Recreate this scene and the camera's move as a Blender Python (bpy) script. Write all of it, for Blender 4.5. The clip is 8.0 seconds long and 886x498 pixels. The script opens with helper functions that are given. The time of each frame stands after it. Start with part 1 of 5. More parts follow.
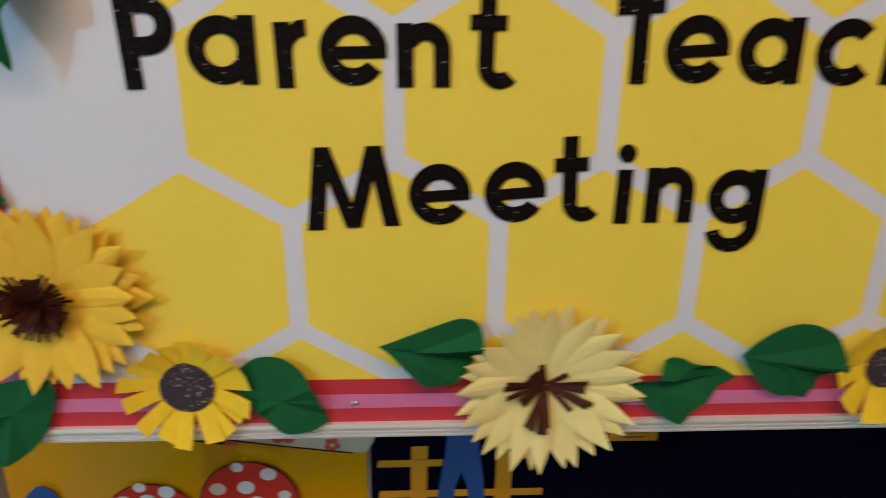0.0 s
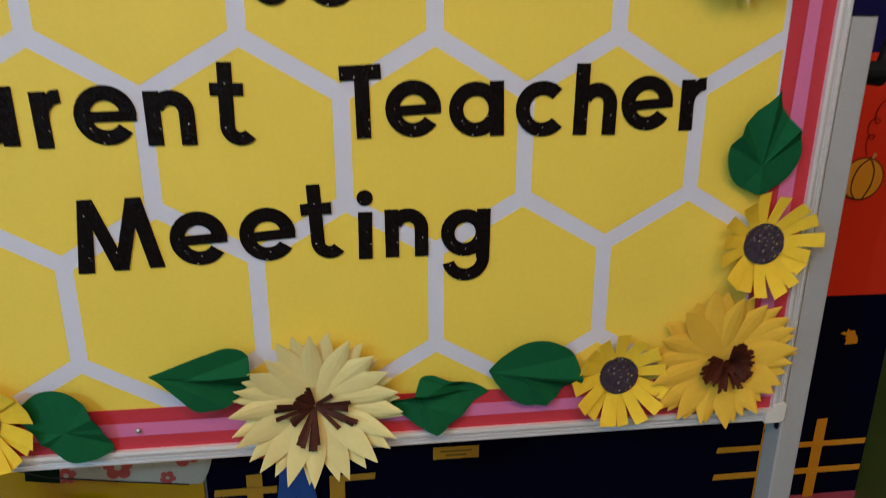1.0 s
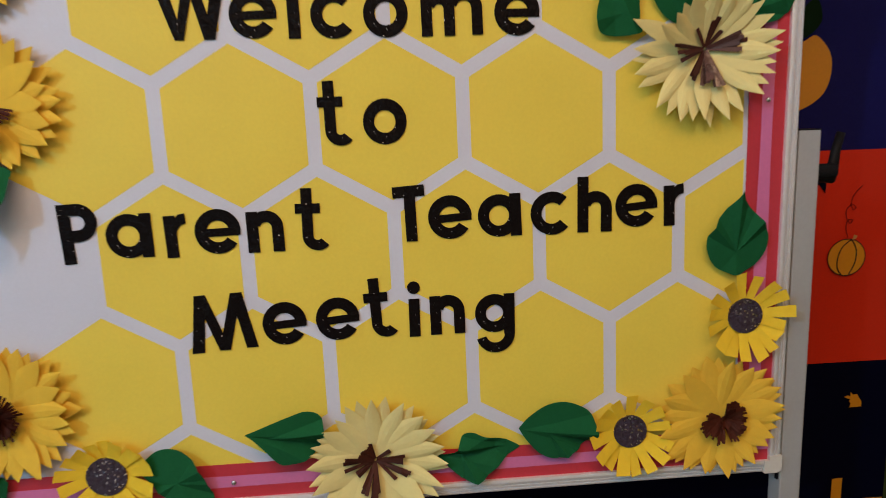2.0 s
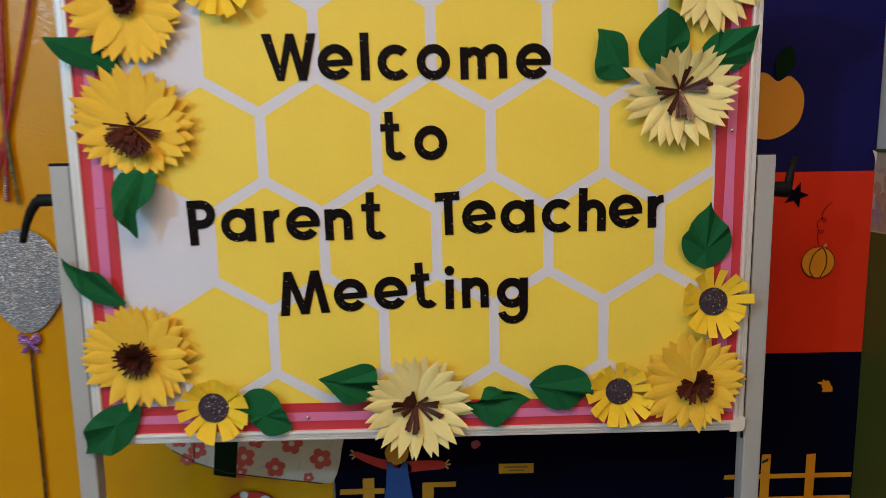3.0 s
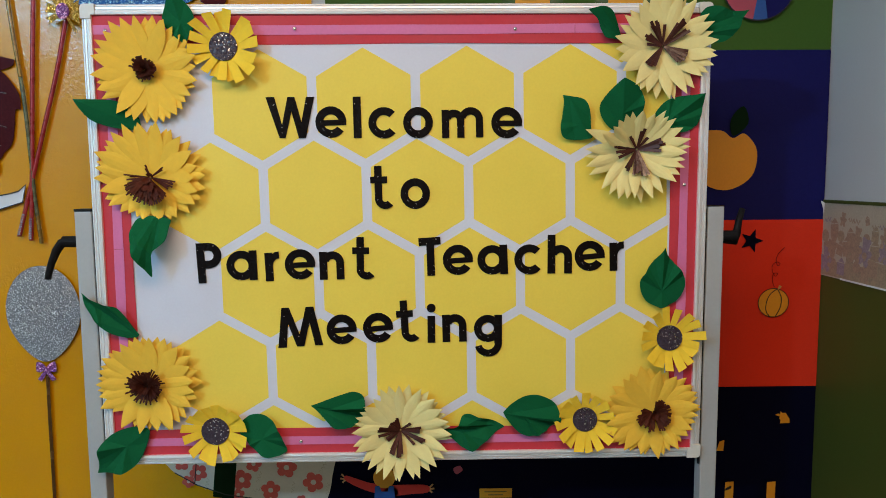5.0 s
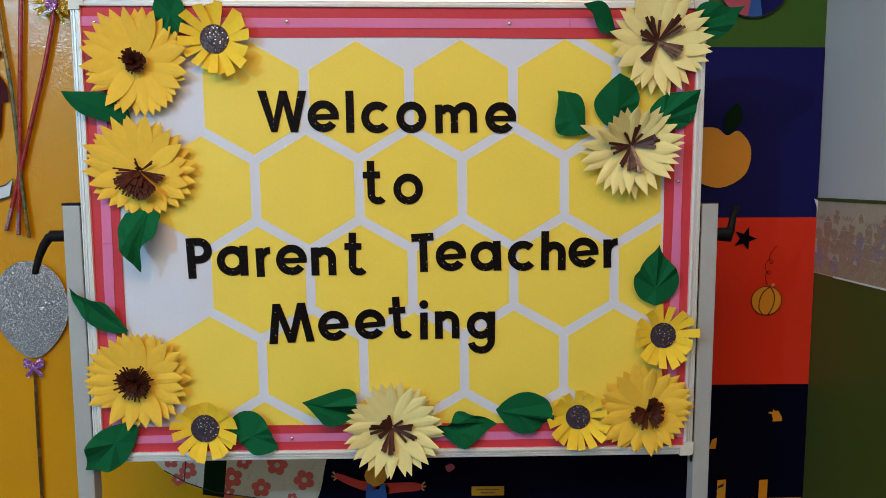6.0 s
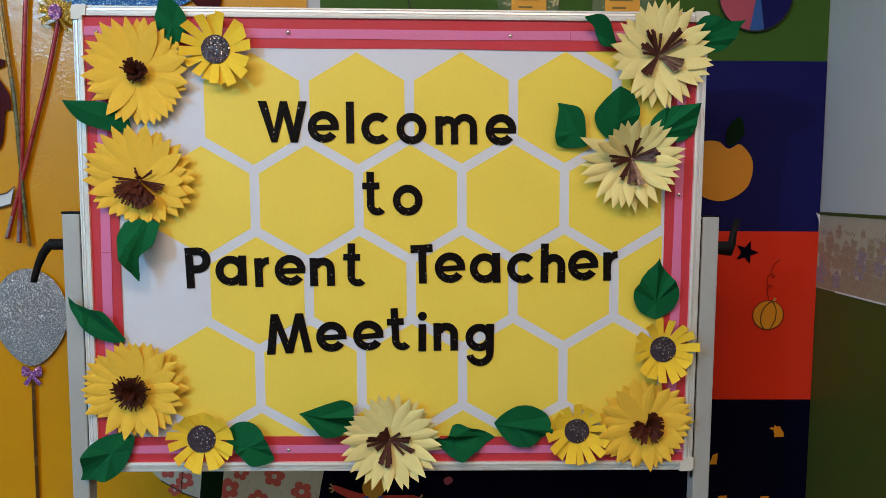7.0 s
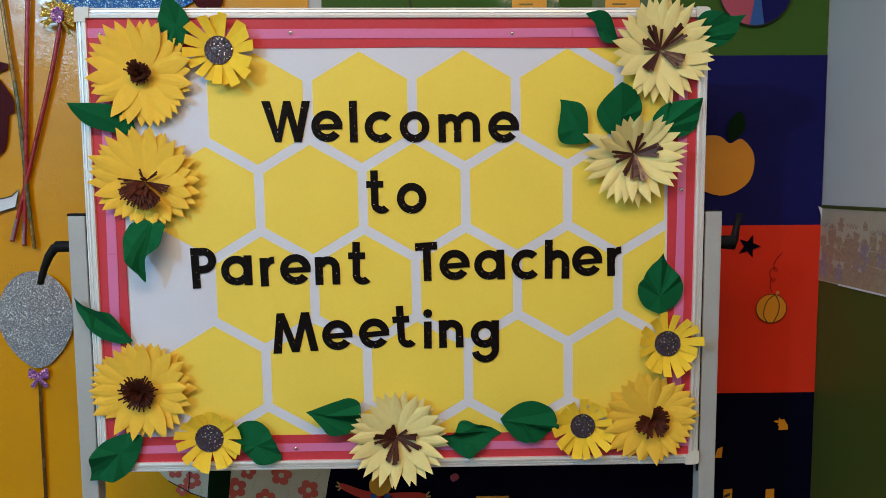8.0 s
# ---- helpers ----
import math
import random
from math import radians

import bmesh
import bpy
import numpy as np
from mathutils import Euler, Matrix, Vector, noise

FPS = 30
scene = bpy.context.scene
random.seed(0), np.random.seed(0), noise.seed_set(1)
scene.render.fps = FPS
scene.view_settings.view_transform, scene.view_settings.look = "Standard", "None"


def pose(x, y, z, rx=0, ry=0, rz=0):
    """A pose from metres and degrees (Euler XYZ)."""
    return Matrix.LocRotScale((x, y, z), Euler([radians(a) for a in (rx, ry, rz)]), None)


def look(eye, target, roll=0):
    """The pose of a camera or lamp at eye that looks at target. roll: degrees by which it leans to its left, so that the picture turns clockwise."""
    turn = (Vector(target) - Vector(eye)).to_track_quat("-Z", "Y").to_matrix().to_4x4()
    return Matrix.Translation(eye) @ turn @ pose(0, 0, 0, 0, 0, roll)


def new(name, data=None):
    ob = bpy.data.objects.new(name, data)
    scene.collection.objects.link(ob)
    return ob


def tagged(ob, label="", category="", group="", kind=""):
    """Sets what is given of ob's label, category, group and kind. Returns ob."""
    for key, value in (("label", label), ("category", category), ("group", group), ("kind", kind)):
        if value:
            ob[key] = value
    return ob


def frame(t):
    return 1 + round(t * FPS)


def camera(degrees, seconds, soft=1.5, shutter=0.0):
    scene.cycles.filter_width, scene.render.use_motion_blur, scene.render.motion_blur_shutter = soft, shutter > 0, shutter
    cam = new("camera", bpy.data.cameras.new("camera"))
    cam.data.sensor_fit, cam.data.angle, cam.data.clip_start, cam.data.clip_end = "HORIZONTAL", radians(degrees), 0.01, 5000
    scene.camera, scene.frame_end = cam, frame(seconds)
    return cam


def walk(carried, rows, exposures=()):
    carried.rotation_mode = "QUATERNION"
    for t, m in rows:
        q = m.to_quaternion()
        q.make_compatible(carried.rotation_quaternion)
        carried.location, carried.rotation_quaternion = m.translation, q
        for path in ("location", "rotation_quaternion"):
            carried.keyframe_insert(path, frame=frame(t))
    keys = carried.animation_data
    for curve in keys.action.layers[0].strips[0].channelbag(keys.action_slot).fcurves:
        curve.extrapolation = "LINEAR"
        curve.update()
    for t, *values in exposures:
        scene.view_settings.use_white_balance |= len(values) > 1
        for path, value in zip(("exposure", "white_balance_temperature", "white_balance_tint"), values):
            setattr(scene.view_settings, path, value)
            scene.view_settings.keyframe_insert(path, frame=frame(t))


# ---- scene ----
cam = camera(65.1, 8.0, soft=0.35, shutter=0.55)
PATH = [
    (0, (-0.1550, -0.6420, 1.3710), (-0.0480, 1.2330, 0.6820), 1.2),
    (0.5, (-0.0360, -0.6910, 1.3890), (0.1690, 1.1860, 0.7320), 1.5),
    (1, (0.0420, -0.7480, 1.4030), (0.2980, 1.1470, 0.8160), 0.7),
    (1.5, (0.0370, -0.8260, 1.4330), (0.2210, 1.1190, 1.0050), -1.0),
    (2.8, (0.0248, -1.1672, 1.4530), (0.0944, 0.8079, 1.1461), -1.19),
    (3, (0.0336, -1.2258, 1.4530), (0.0517, 0.7526, 1.1608), -0.92),
    (3.5, (0.0523, -1.3247, 1.4837), (0.0229, 0.6615, 1.2510), -0.76),
    (4, (0.0653, -1.3620, 1.4853), (0.0435, 0.6276, 1.2830), -0.31),
    (4.5, (0.0683, -1.3641, 1.4868), (0.0672, 0.6263, 1.2920), -0.35),
    (6, (0.0672, -1.3525, 1.4789), (0.1063, 0.6370, 1.2780), -0.13),
    (6.5, (0.0735, -1.3464, 1.4801), (0.0974, 0.6448, 1.2935), 0.57),
    (7, (0.0766, -1.3481, 1.4812), (0.1044, 0.6443, 1.3095), 0.32),
    (7.5, (0.0710, -1.3494, 1.4853), (0.1019, 0.6425, 1.3083), -0.49),
    (8, (0.0678, -1.3541, 1.4788), (0.0957, 0.6380, 1.3040), -0.38),
]
walk(cam, [(t, look(eye, target, roll)) for t, eye, target, roll in PATH],
     exposures=[(0.0, -0.23, 8400, 22), (0.5, -0.33, 8050, 25), (1.0, -0.28, 7350, 22), (1.7, -0.31, 7950, 26), (3.0, -0.16, 8100, 24), (3.6, -0.10, 7900, 21), (4.3, -0.06, 7200, 17), (8.0, -0.06, 7200, 17)])

# ---- light: a cool round ceiling lamp, an added warm fill, walls that bounce ----
WALL_Y, SIDE_X, LEFT_X, REAR_Y, CEIL = 0.291, 0.995, -3.7, -4.4, 3.25
world = bpy.data.worlds.new("room_world")
world.use_nodes = True
world.node_tree.nodes["Background"].inputs[0].default_value = (0.05, 0.05, 0.05, 1)
scene.world = world


def area_lamp(name, eye, target, sx, sy, power, colour):
    data = bpy.data.lights.new(name, "AREA")
    data.shape, data.size, data.size_y, data.energy, data.color = "RECTANGLE", sx, sy, power, colour
    ob = new(name, data)
    ob.matrix_world = look(eye, target)
    return ob


def round_lamp(name, at, radius, power, colour):
    data = bpy.data.lights.new(name, "POINT")
    data.shadow_soft_size, data.energy, data.color = radius, power, colour
    ob = new(name, data)
    ob.location = at
    return ob


round_lamp("pendant_glow", (-2.60, -3.05, 3.02), 0.06, 219, (0.20, 0.57, 1.0))
# warm fill light added overhead, out of view, to lift the shaded parts
area_lamp("warm_fill_glow", (-0.20, -1.75, 2.765), (-0.20, -1.75, 0), 1.9, 0.75, 47.5, (1.0, 0.715, 0.46))

# ---- materials ----


def material(name, colour, rough=0.6, metal=0.0, vary=0.12, coarse=9.0, fine=220.0, bump=0.12, bump_size=0.0006,
             coat=0.0, coat_rough=0.12, per_object=0.0, spec=0.5, wrinkle=0.0, wrinkle_scale=14.0, patches=0.0):
    """A surface with two scales of colour variation, a fine relief and, if asked, wrinkles."""
    m = bpy.data.materials.new(name)
    m.use_nodes = True
    nt = m.node_tree
    bsdf = nt.nodes["Principled BSDF"]
    link = nt.links.new
    geo = nt.nodes.new("ShaderNodeTexCoord").outputs["Object"]
    big = nt.nodes.new("ShaderNodeTexNoise")
    big.inputs["Scale"].default_value, big.inputs["Detail"].default_value = coarse, 3
    small = nt.nodes.new("ShaderNodeTexNoise")
    small.inputs["Scale"].default_value, small.inputs["Detail"].default_value = fine, 4
    link(geo, big.inputs["Vector"]), link(geo, small.inputs["Vector"])
    both = nt.nodes.new("ShaderNodeMath")
    both.operation = "ADD"
    link(big.outputs["Fac"], both.inputs[0]), link(small.outputs["Fac"], both.inputs[1])
    value = nt.nodes.new("ShaderNodeMapRange")
    value.inputs["From Min"].default_value, value.inputs["From Max"].default_value = 0.6, 1.4
    value.inputs["To Min"].default_value, value.inputs["To Max"].default_value = 1 - vary, 1 + vary
    link(both.outputs[0], value.inputs["Value"])
    out = value.outputs[0]
    if per_object:
        info = nt.nodes.new("ShaderNodeObjectInfo")
        spread = nt.nodes.new("ShaderNodeMapRange")
        spread.inputs["To Min"].default_value, spread.inputs["To Max"].default_value = 1 - per_object, 1 + per_object
        link(info.outputs["Random"], spread.inputs["Value"])
        times = nt.nodes.new("ShaderNodeMath")
        times.operation = "MULTIPLY"
        link(out, times.inputs[0]), link(spread.outputs[0], times.inputs[1])
        out = times.outputs[0]
    hsv = nt.nodes.new("ShaderNodeHueSaturation")
    hsv.inputs["Color"].default_value = (*colour, 1)
    link(out, hsv.inputs["Value"])
    link(hsv.outputs["Color"], bsdf.inputs["Base Color"])
    rough_out = nt.nodes.new("ShaderNodeMapRange")
    rough_out.inputs["From Min"].default_value, rough_out.inputs["From Max"].default_value = 0.3, 0.7
    rough_out.inputs["To Min"].default_value, rough_out.inputs["To Max"].default_value = max(rough - 0.08, 0.02), min(rough + 0.08, 1)
    link(big.outputs["Fac"], rough_out.inputs["Value"])
    link(rough_out.outputs[0], bsdf.inputs["Roughness"])
    bsdf.inputs["Metallic"].default_value = metal
    bsdf.inputs["Specular IOR Level"].default_value = spec
    bsdf.inputs["Coat Weight"].default_value = coat
    bsdf.inputs["Coat Roughness"].default_value = coat_rough
    relief = nt.nodes.new("ShaderNodeBump")
    relief.inputs["Strength"].default_value, relief.inputs["Distance"].default_value = bump, bump_size
    link(small.outputs["Fac"], relief.inputs["Height"])
    normal = relief.outputs["Normal"]
    if wrinkle:
        crease = nt.nodes.new("ShaderNodeTexNoise")
        crease.inputs["Scale"].default_value, crease.inputs["Detail"].default_value = wrinkle_scale, 3
        crease.inputs["Distortion"].default_value = 1.2
        link(geo, crease.inputs["Vector"])
        fold = nt.nodes.new("ShaderNodeBump")
        fold.inputs["Strength"].default_value, fold.inputs["Distance"].default_value = 1.0, wrinkle
        height = crease.outputs["Fac"]
        if patches:
            where = nt.nodes.new("ShaderNodeTexNoise")
            where.inputs["Scale"].default_value, where.inputs["Detail"].default_value = patches, 2
            link(geo, where.inputs["Vector"])
            depth = nt.nodes.new("ShaderNodeMapRange")
            depth.inputs["From Min"].default_value, depth.inputs["From Max"].default_value = 0.42, 0.62
            depth.inputs["To Min"].default_value, depth.inputs["To Max"].default_value = 0.25, 1.6
            link(where.outputs["Fac"], depth.inputs["Value"])
            scaled = nt.nodes.new("ShaderNodeMath")
            scaled.operation = "MULTIPLY"
            link(height, scaled.inputs[0]), link(depth.outputs[0], scaled.inputs[1])
            height = scaled.outputs[0]
        link(height, fold.inputs["Height"]), link(normal, fold.inputs["Normal"])
        normal = fold.outputs["Normal"]
    link(normal, bsdf.inputs["Normal"])
    if coat:
        link(normal, bsdf.inputs["Coat Normal"])
    return m


def glitter(name, dark, flake, share, size=900.0, tilt=0.9, rough=0.28, spec=0.3):
    """Card covered with glitter: cells of flake, each turned its own way, a share of them bright."""
    m = bpy.data.materials.new(name)
    m.use_nodes = True
    nt = m.node_tree
    bsdf, link = nt.nodes["Principled BSDF"], nt.links.new
    geo = nt.nodes.new("ShaderNodeTexCoord").outputs["Object"]
    cell = nt.nodes.new("ShaderNodeTexVoronoi")
    cell.inputs["Scale"].default_value = size
    link(geo, cell.inputs["Vector"])
    split = nt.nodes.new("ShaderNodeSeparateColor")
    link(cell.outputs["Color"], split.inputs[0])
    ramp = nt.nodes.new("ShaderNodeMapRange")
    ramp.inputs["From Min"].default_value, ramp.inputs["From Max"].default_value = 1 - share, 1 - share * 0.6
    link(split.outputs[0], ramp.inputs["Value"])
    mix = nt.nodes.new("ShaderNodeMix")
    mix.data_type = "RGBA"
    mix.inputs["A"].default_value, mix.inputs["B"].default_value = (*dark, 1), (*flake, 1)
    link(ramp.outputs[0], mix.inputs["Factor"])
    link(mix.outputs["Result"], bsdf.inputs["Base Color"])
    link(ramp.outputs[0], bsdf.inputs["Metallic"])
    bsdf.inputs["Roughness"].default_value = rough
    bsdf.inputs["Specular IOR Level"].default_value = spec
    off = nt.nodes.new("ShaderNodeVectorMath")
    off.operation = "SUBTRACT"
    off.inputs[1].default_value = (0.5, 0.5, 0.5)
    link(cell.outputs["Color"], off.inputs[0])
    scaled = nt.nodes.new("ShaderNodeVectorMath")
    scaled.operation = "SCALE"
    scaled.inputs["Scale"].default_value = tilt
    link(off.outputs[0], scaled.inputs[0])
    facing = nt.nodes.new("ShaderNodeNewGeometry")
    add = nt.nodes.new("ShaderNodeVectorMath")
    link(facing.outputs["Normal"], add.inputs[0]), link(scaled.outputs[0], add.inputs[1])
    unit = nt.nodes.new("ShaderNodeVectorMath")
    unit.operation = "NORMALIZE"
    link(add.outputs[0], unit.inputs[0])
    link(unit.outputs[0], bsdf.inputs["Normal"])
    return m


M_SHEET = material("printed_sheet", (0.635, 0.66, 0.765), 0.45, vary=0.03, bump=0.05)
M_HEX = material("honeycomb_yellow_print", (0.85, 0.635, 0.092), 0.5, vary=0.04, bump=0.05, spec=0.3)
M_RED = material("red_paper", (0.57, 0.031, 0.050), 0.66, vary=0.07)
M_PINK = material("pink_paper", (0.68, 0.17, 0.36), 0.62, vary=0.06)
M_ALU = material("brushed_aluminium", (0.86, 0.87, 0.89), 0.34, metal=0.42, vary=0.05, coarse=4, fine=400)
M_CAP = material("corner_cap_plastic", (0.66, 0.65, 0.60), 0.45, vary=0.05)
M_POST = material("grey_painted_steel", (0.39, 0.40, 0.40), 0.42, vary=0.05, coat=0.1)
M_BLACK = material("black_plastic", (0.010, 0.010, 0.011), 0.5, vary=0.2, spec=0.08)
M_YELLOW = material("yellow_craft_paper", (0.855, 0.515, 0.062), 0.75, vary=0.06, per_object=0.045, spec=0.15)
M_LEMON = material("lemon_craft_paper", (0.88, 0.58, 0.045), 0.75, vary=0.06, per_object=0.05, spec=0.2)
M_CREAM = material("cream_craft_paper", (0.80, 0.685, 0.30), 0.75, vary=0.05, per_object=0.04, spec=0.15)
M_LEAF = material("green_craft_paper", (0.0015, 0.108, 0.040), 0.8, vary=0.08, per_object=0.08, spec=0.03)
M_BROWN = material("brown_crepe_paper", (0.066, 0.013, 0.006), 0.65, vary=0.35, per_object=0.25, spec=0.2)
M_FOIL = material("brown_foil_strip", (0.060, 0.013, 0.007), 0.42, vary=0.3, per_object=0.3, spec=0.35)
M_GLOSS = material("glossy_brown_tape", (0.10, 0.048, 0.038), 0.30, vary=0.4, coarse=90, per_object=0.3, coat=0.35, wrinkle=0.001, wrinkle_scale=120)
M_LETTER = glitter("black_glitter_card", (0.007, 0.005, 0.005), (0.9, 0.9, 0.95), 0.005, size=640, tilt=0.55, rough=0.4, spec=0.05)
M_DISC = glitter("dark_glitter_foam", (0.045, 0.032, 0.050), (0.90, 0.90, 0.97), 0.085, size=430, tilt=0.8)
M_SILVER = glitter("silver_glitter_foam", (0.185, 0.192, 0.215), (0.84, 0.88, 0.95), 0.23, size=700, tilt=0.75, rough=0.34)
M_PURPLE = glitter("purple_glitter_foam", (0.20, 0.045, 0.23), (0.75, 0.45, 0.80), 0.35, size=420)
M_BLUEGLIT = glitter("blue_glitter_foam", (0.01, 0.12, 0.42), (0.3, 0.65, 0.95), 0.35, size=420)
M_GOLD = glitter("gold_glitter_foam", (0.36, 0.20, 0.012), (0.95, 0.72, 0.25), 0.4, size=520, tilt=1.1)
M_TINSELRED = material("red_foil_straw", (0.36, 0.016, 0.018), 0.30, metal=0.2, vary=0.22, coarse=60, fine=300, bump=0.5, bump_size=0.001, coat=0.4)
# two tones of one olive foil straw, its reflections put into the colour
M_TINSELOLIVE = material("foil_straw_grey_green_sheen", (0.115, 0.115, 0.050), 0.28, metal=0.3, vary=0.3, coarse=40, fine=300, bump=0.5, bump_size=0.001, coat=0.4)
M_TINSELGOLD = material("foil_straw_bronze_sheen", (0.24, 0.135, 0.022), 0.28, metal=0.3, vary=0.4, coarse=60, fine=300, bump=0.5, bump_size=0.001, coat=0.4)
M_BRONZE = material("bronze_ribbon", (0.13, 0.050, 0.010), 0.25, metal=0.4, vary=0.4, coarse=25, bump=0.4)
M_STEEL = material("pin_steel", (0.8, 0.8, 0.8), 0.12, metal=1.0, vary=0.02)
M_WPAINT = material("grey_white_wall_paint", (0.49, 0.49, 0.50), 0.55, vary=0.03, coarse=3)
M_WGREEN = material("olive_green_wall_paint", (0.052, 0.070, 0.012), 0.5, vary=0.06, coarse=3, spec=0.3)
M_CREAMWALL = material("cream_wall_paint", (0.70, 0.62, 0.46), 0.6, vary=0.04, coarse=3)
M_CEIL = material("ceiling_paint", (0.78, 0.75, 0.68), 0.8, vary=0.03, coarse=2)
# dark tone, chosen so that little light bounces up
M_FLOOR = material("floor_tile", (0.14, 0.115, 0.09), 0.3, vary=0.08, coarse=5)
M_MUSTARD = material("laminated_mustard_paper", (0.68, 0.282, 0.001), 0.6, vary=0.05, coarse=4, coat=1.0, coat_rough=0.2, wrinkle=0.0006, wrinkle_scale=85, patches=11, spec=0.0)
M_PGREEN = material("panel_green_paper", (0.042, 0.105, 0.015), 0.6, vary=0.07, coarse=4, spec=0.15)
M_PNAVY = material("panel_navy_paper", (0.0090, 0.0092, 0.087), 0.6, vary=0.1, coarse=4, spec=0.08)
M_PRED = material("panel_red_paper", (0.70, 0.030, 0.009), 0.6, vary=0.06, coarse=5, spec=0.25)
M_PDARK = material("panel_black_paper", (0.0008, 0.0012, 0.011), 0.7, vary=0.15, coarse=4, spec=0.06)
M_ORANGE = material("orange_card", (0.70, 0.27, 0.012), 0.6, vary=0.06)
M_INK = material("marker_ink", (0.008, 0.007, 0.007), 0.55, vary=0.1)
M_HAIR = material("dark_red_brown_card", (0.066, 0.008, 0.010), 0.5, vary=0.25, wrinkle=0.0006, wrinkle_scale=40, spec=0.04)
M_WHITECARD = material("white_card", (0.66, 0.66, 0.68), 0.5, vary=0.04, coat=0.3)
M_FLORAL = material("cream_floral_paper", (0.62, 0.49, 0.38), 0.55, vary=0.06)
M_SCROLL = material("faint_tan_print", (0.46, 0.33, 0.23), 0.55, vary=0.1)
M_CORAL = material("coral_print", (0.64, 0.075, 0.050), 0.55, vary=0.12)
M_DGREEN = material("dark_green_card", (0.002, 0.016, 0.004), 0.7, vary=0.1, spec=0.08)
M_BLUECARD = material("blue_card", (0.004, 0.075, 0.28), 0.5, vary=0.1)
M_MUSHRED = material("mushroom_red_card", (0.62, 0.025, 0.015), 0.5, vary=0.06)
M_ROSE = material("rose_card", (0.42, 0.055, 0.09), 0.5, vary=0.06)
M_TAN = material("tan_card", (0.55, 0.28, 0.09), 0.55, vary=0.06)
M_LABEL = material("yellow_label_card", (0.80, 0.33, 0.010), 0.4, vary=0.05, coat=0.6)
M_PRINT = material("label_print", (0.20, 0.12, 0.02), 0.5, vary=0.1)
M_OCHRE = material("ochre_print", (0.30, 0.215, 0.14), 0.6, vary=0.3, coarse=60)
M_PLUM = material("plum_print", (0.25, 0.185, 0.215), 0.6, vary=0.3, coarse=60)
M_RUST = material("rust_print", (0.31, 0.20, 0.135), 0.6, vary=0.3, coarse=60)
M_BORDER = material("printed_wall_border", (0.40, 0.34, 0.26), 0.55, vary=0.14, coarse=22)
M_SLEEVE = material("clear_plastic_sleeve", (0.055, 0.11, 0.03), 0.1, vary=0.03, coat=1.0, wrinkle=0.002, wrinkle_scale=30)

# ---- geometry helpers ----


def mesh_object(name, bm, mat, parent=None):
    bmesh.ops.recalc_face_normals(bm, faces=bm.faces)
    data = bpy.data.meshes.new(name)
    bm.to_mesh(data)
    bm.free()
    for m in (mat if isinstance(mat, (list, tuple)) else [mat]):
        data.materials.append(m)
    ob = new(name, data)
    if parent:
        ob.parent = parent
    return ob


def part(name, bm, mat, parent, label=""):
    return tagged(mesh_object(name, bm, mat, parent), label)


def thing(name, bm, mat, label, category, group="", kind=""):
    return tagged(mesh_object(name, bm, mat), label, category, group, kind)


def anchor(name, label, category, group="", kind="", at=(0, 0, 0)):
    ob = new(name)
    ob.location = at
    ob.empty_display_size = 0.02
    return tagged(ob, label, category, group, kind)


def add_box(bm, x0, x1, y0, y1, z0, z1, bevel=0.0):
    made = bmesh.ops.create_cube(bm, size=1.0)["verts"]
    for v in made:
        v.co = Vector(((x0 + x1) / 2 + v.co.x * (x1 - x0), (y0 + y1) / 2 + v.co.y * (y1 - y0), (z0 + z1) / 2 + v.co.z * (z1 - z0)))
    if bevel:
        edges = list({e for v in made for e in v.link_edges})
        bmesh.ops.bevel(bm, geom=edges, offset=bevel, segments=2, profile=0.6, affect="EDGES")
    return bm


def box(x0, x1, y0, y1, z0, z1, bevel=0.0):
    return add_box(bmesh.new(), x0, x1, y0, y1, z0, z1, bevel)


def add_card(bm, outline, y=0.0, thick=0.0008):
    """A flat card cut to an outline in x and z, its face at y towards -y."""
    front = [bm.verts.new((x, y, z)) for x, z in outline]
    back = [bm.verts.new((x, y + thick, z)) for x, z in outline]
    bm.faces.new(front)
    bm.faces.new(back[::-1])
    n = len(outline)
    for i in range(n):
        bm.faces.new((front[i], back[i], back[(i + 1) % n], front[(i + 1) % n]))
    return bm


def card(outline, y=0.0, thick=0.0008):
    return add_card(bmesh.new(), outline, y, thick)


def rounded(points, steps=5):
    """A closed smooth outline through a few points."""
    n, out = len(points), []
    for i in range(n):
        a, b, c, d = (Vector(points[(i + k) % n]) for k in (-1, 0, 1, 2))
        for s in range(steps):
            t = s / steps
            p = 0.5 * ((2 * b) + (c - a) * t + (2 * a - 5 * b + 4 * c - d) * t * t + (3 * b - a - 3 * c + d) * t ** 3)
            out.append((p.x, p.y))
    return out


def disc(cx, cz, rx, rz=None, a0=0.0, a1=360.0, n=28):
    rz = rz or rx
    full = abs(a1 - a0 - 360) < 1e-6
    return [(cx + rx * math.cos(radians(a0 + (a1 - a0) * i / (n if full else n - 1))),
             cz + rz * math.sin(radians(a0 + (a1 - a0) * i / (n if full else n - 1)))) for i in range(n)]


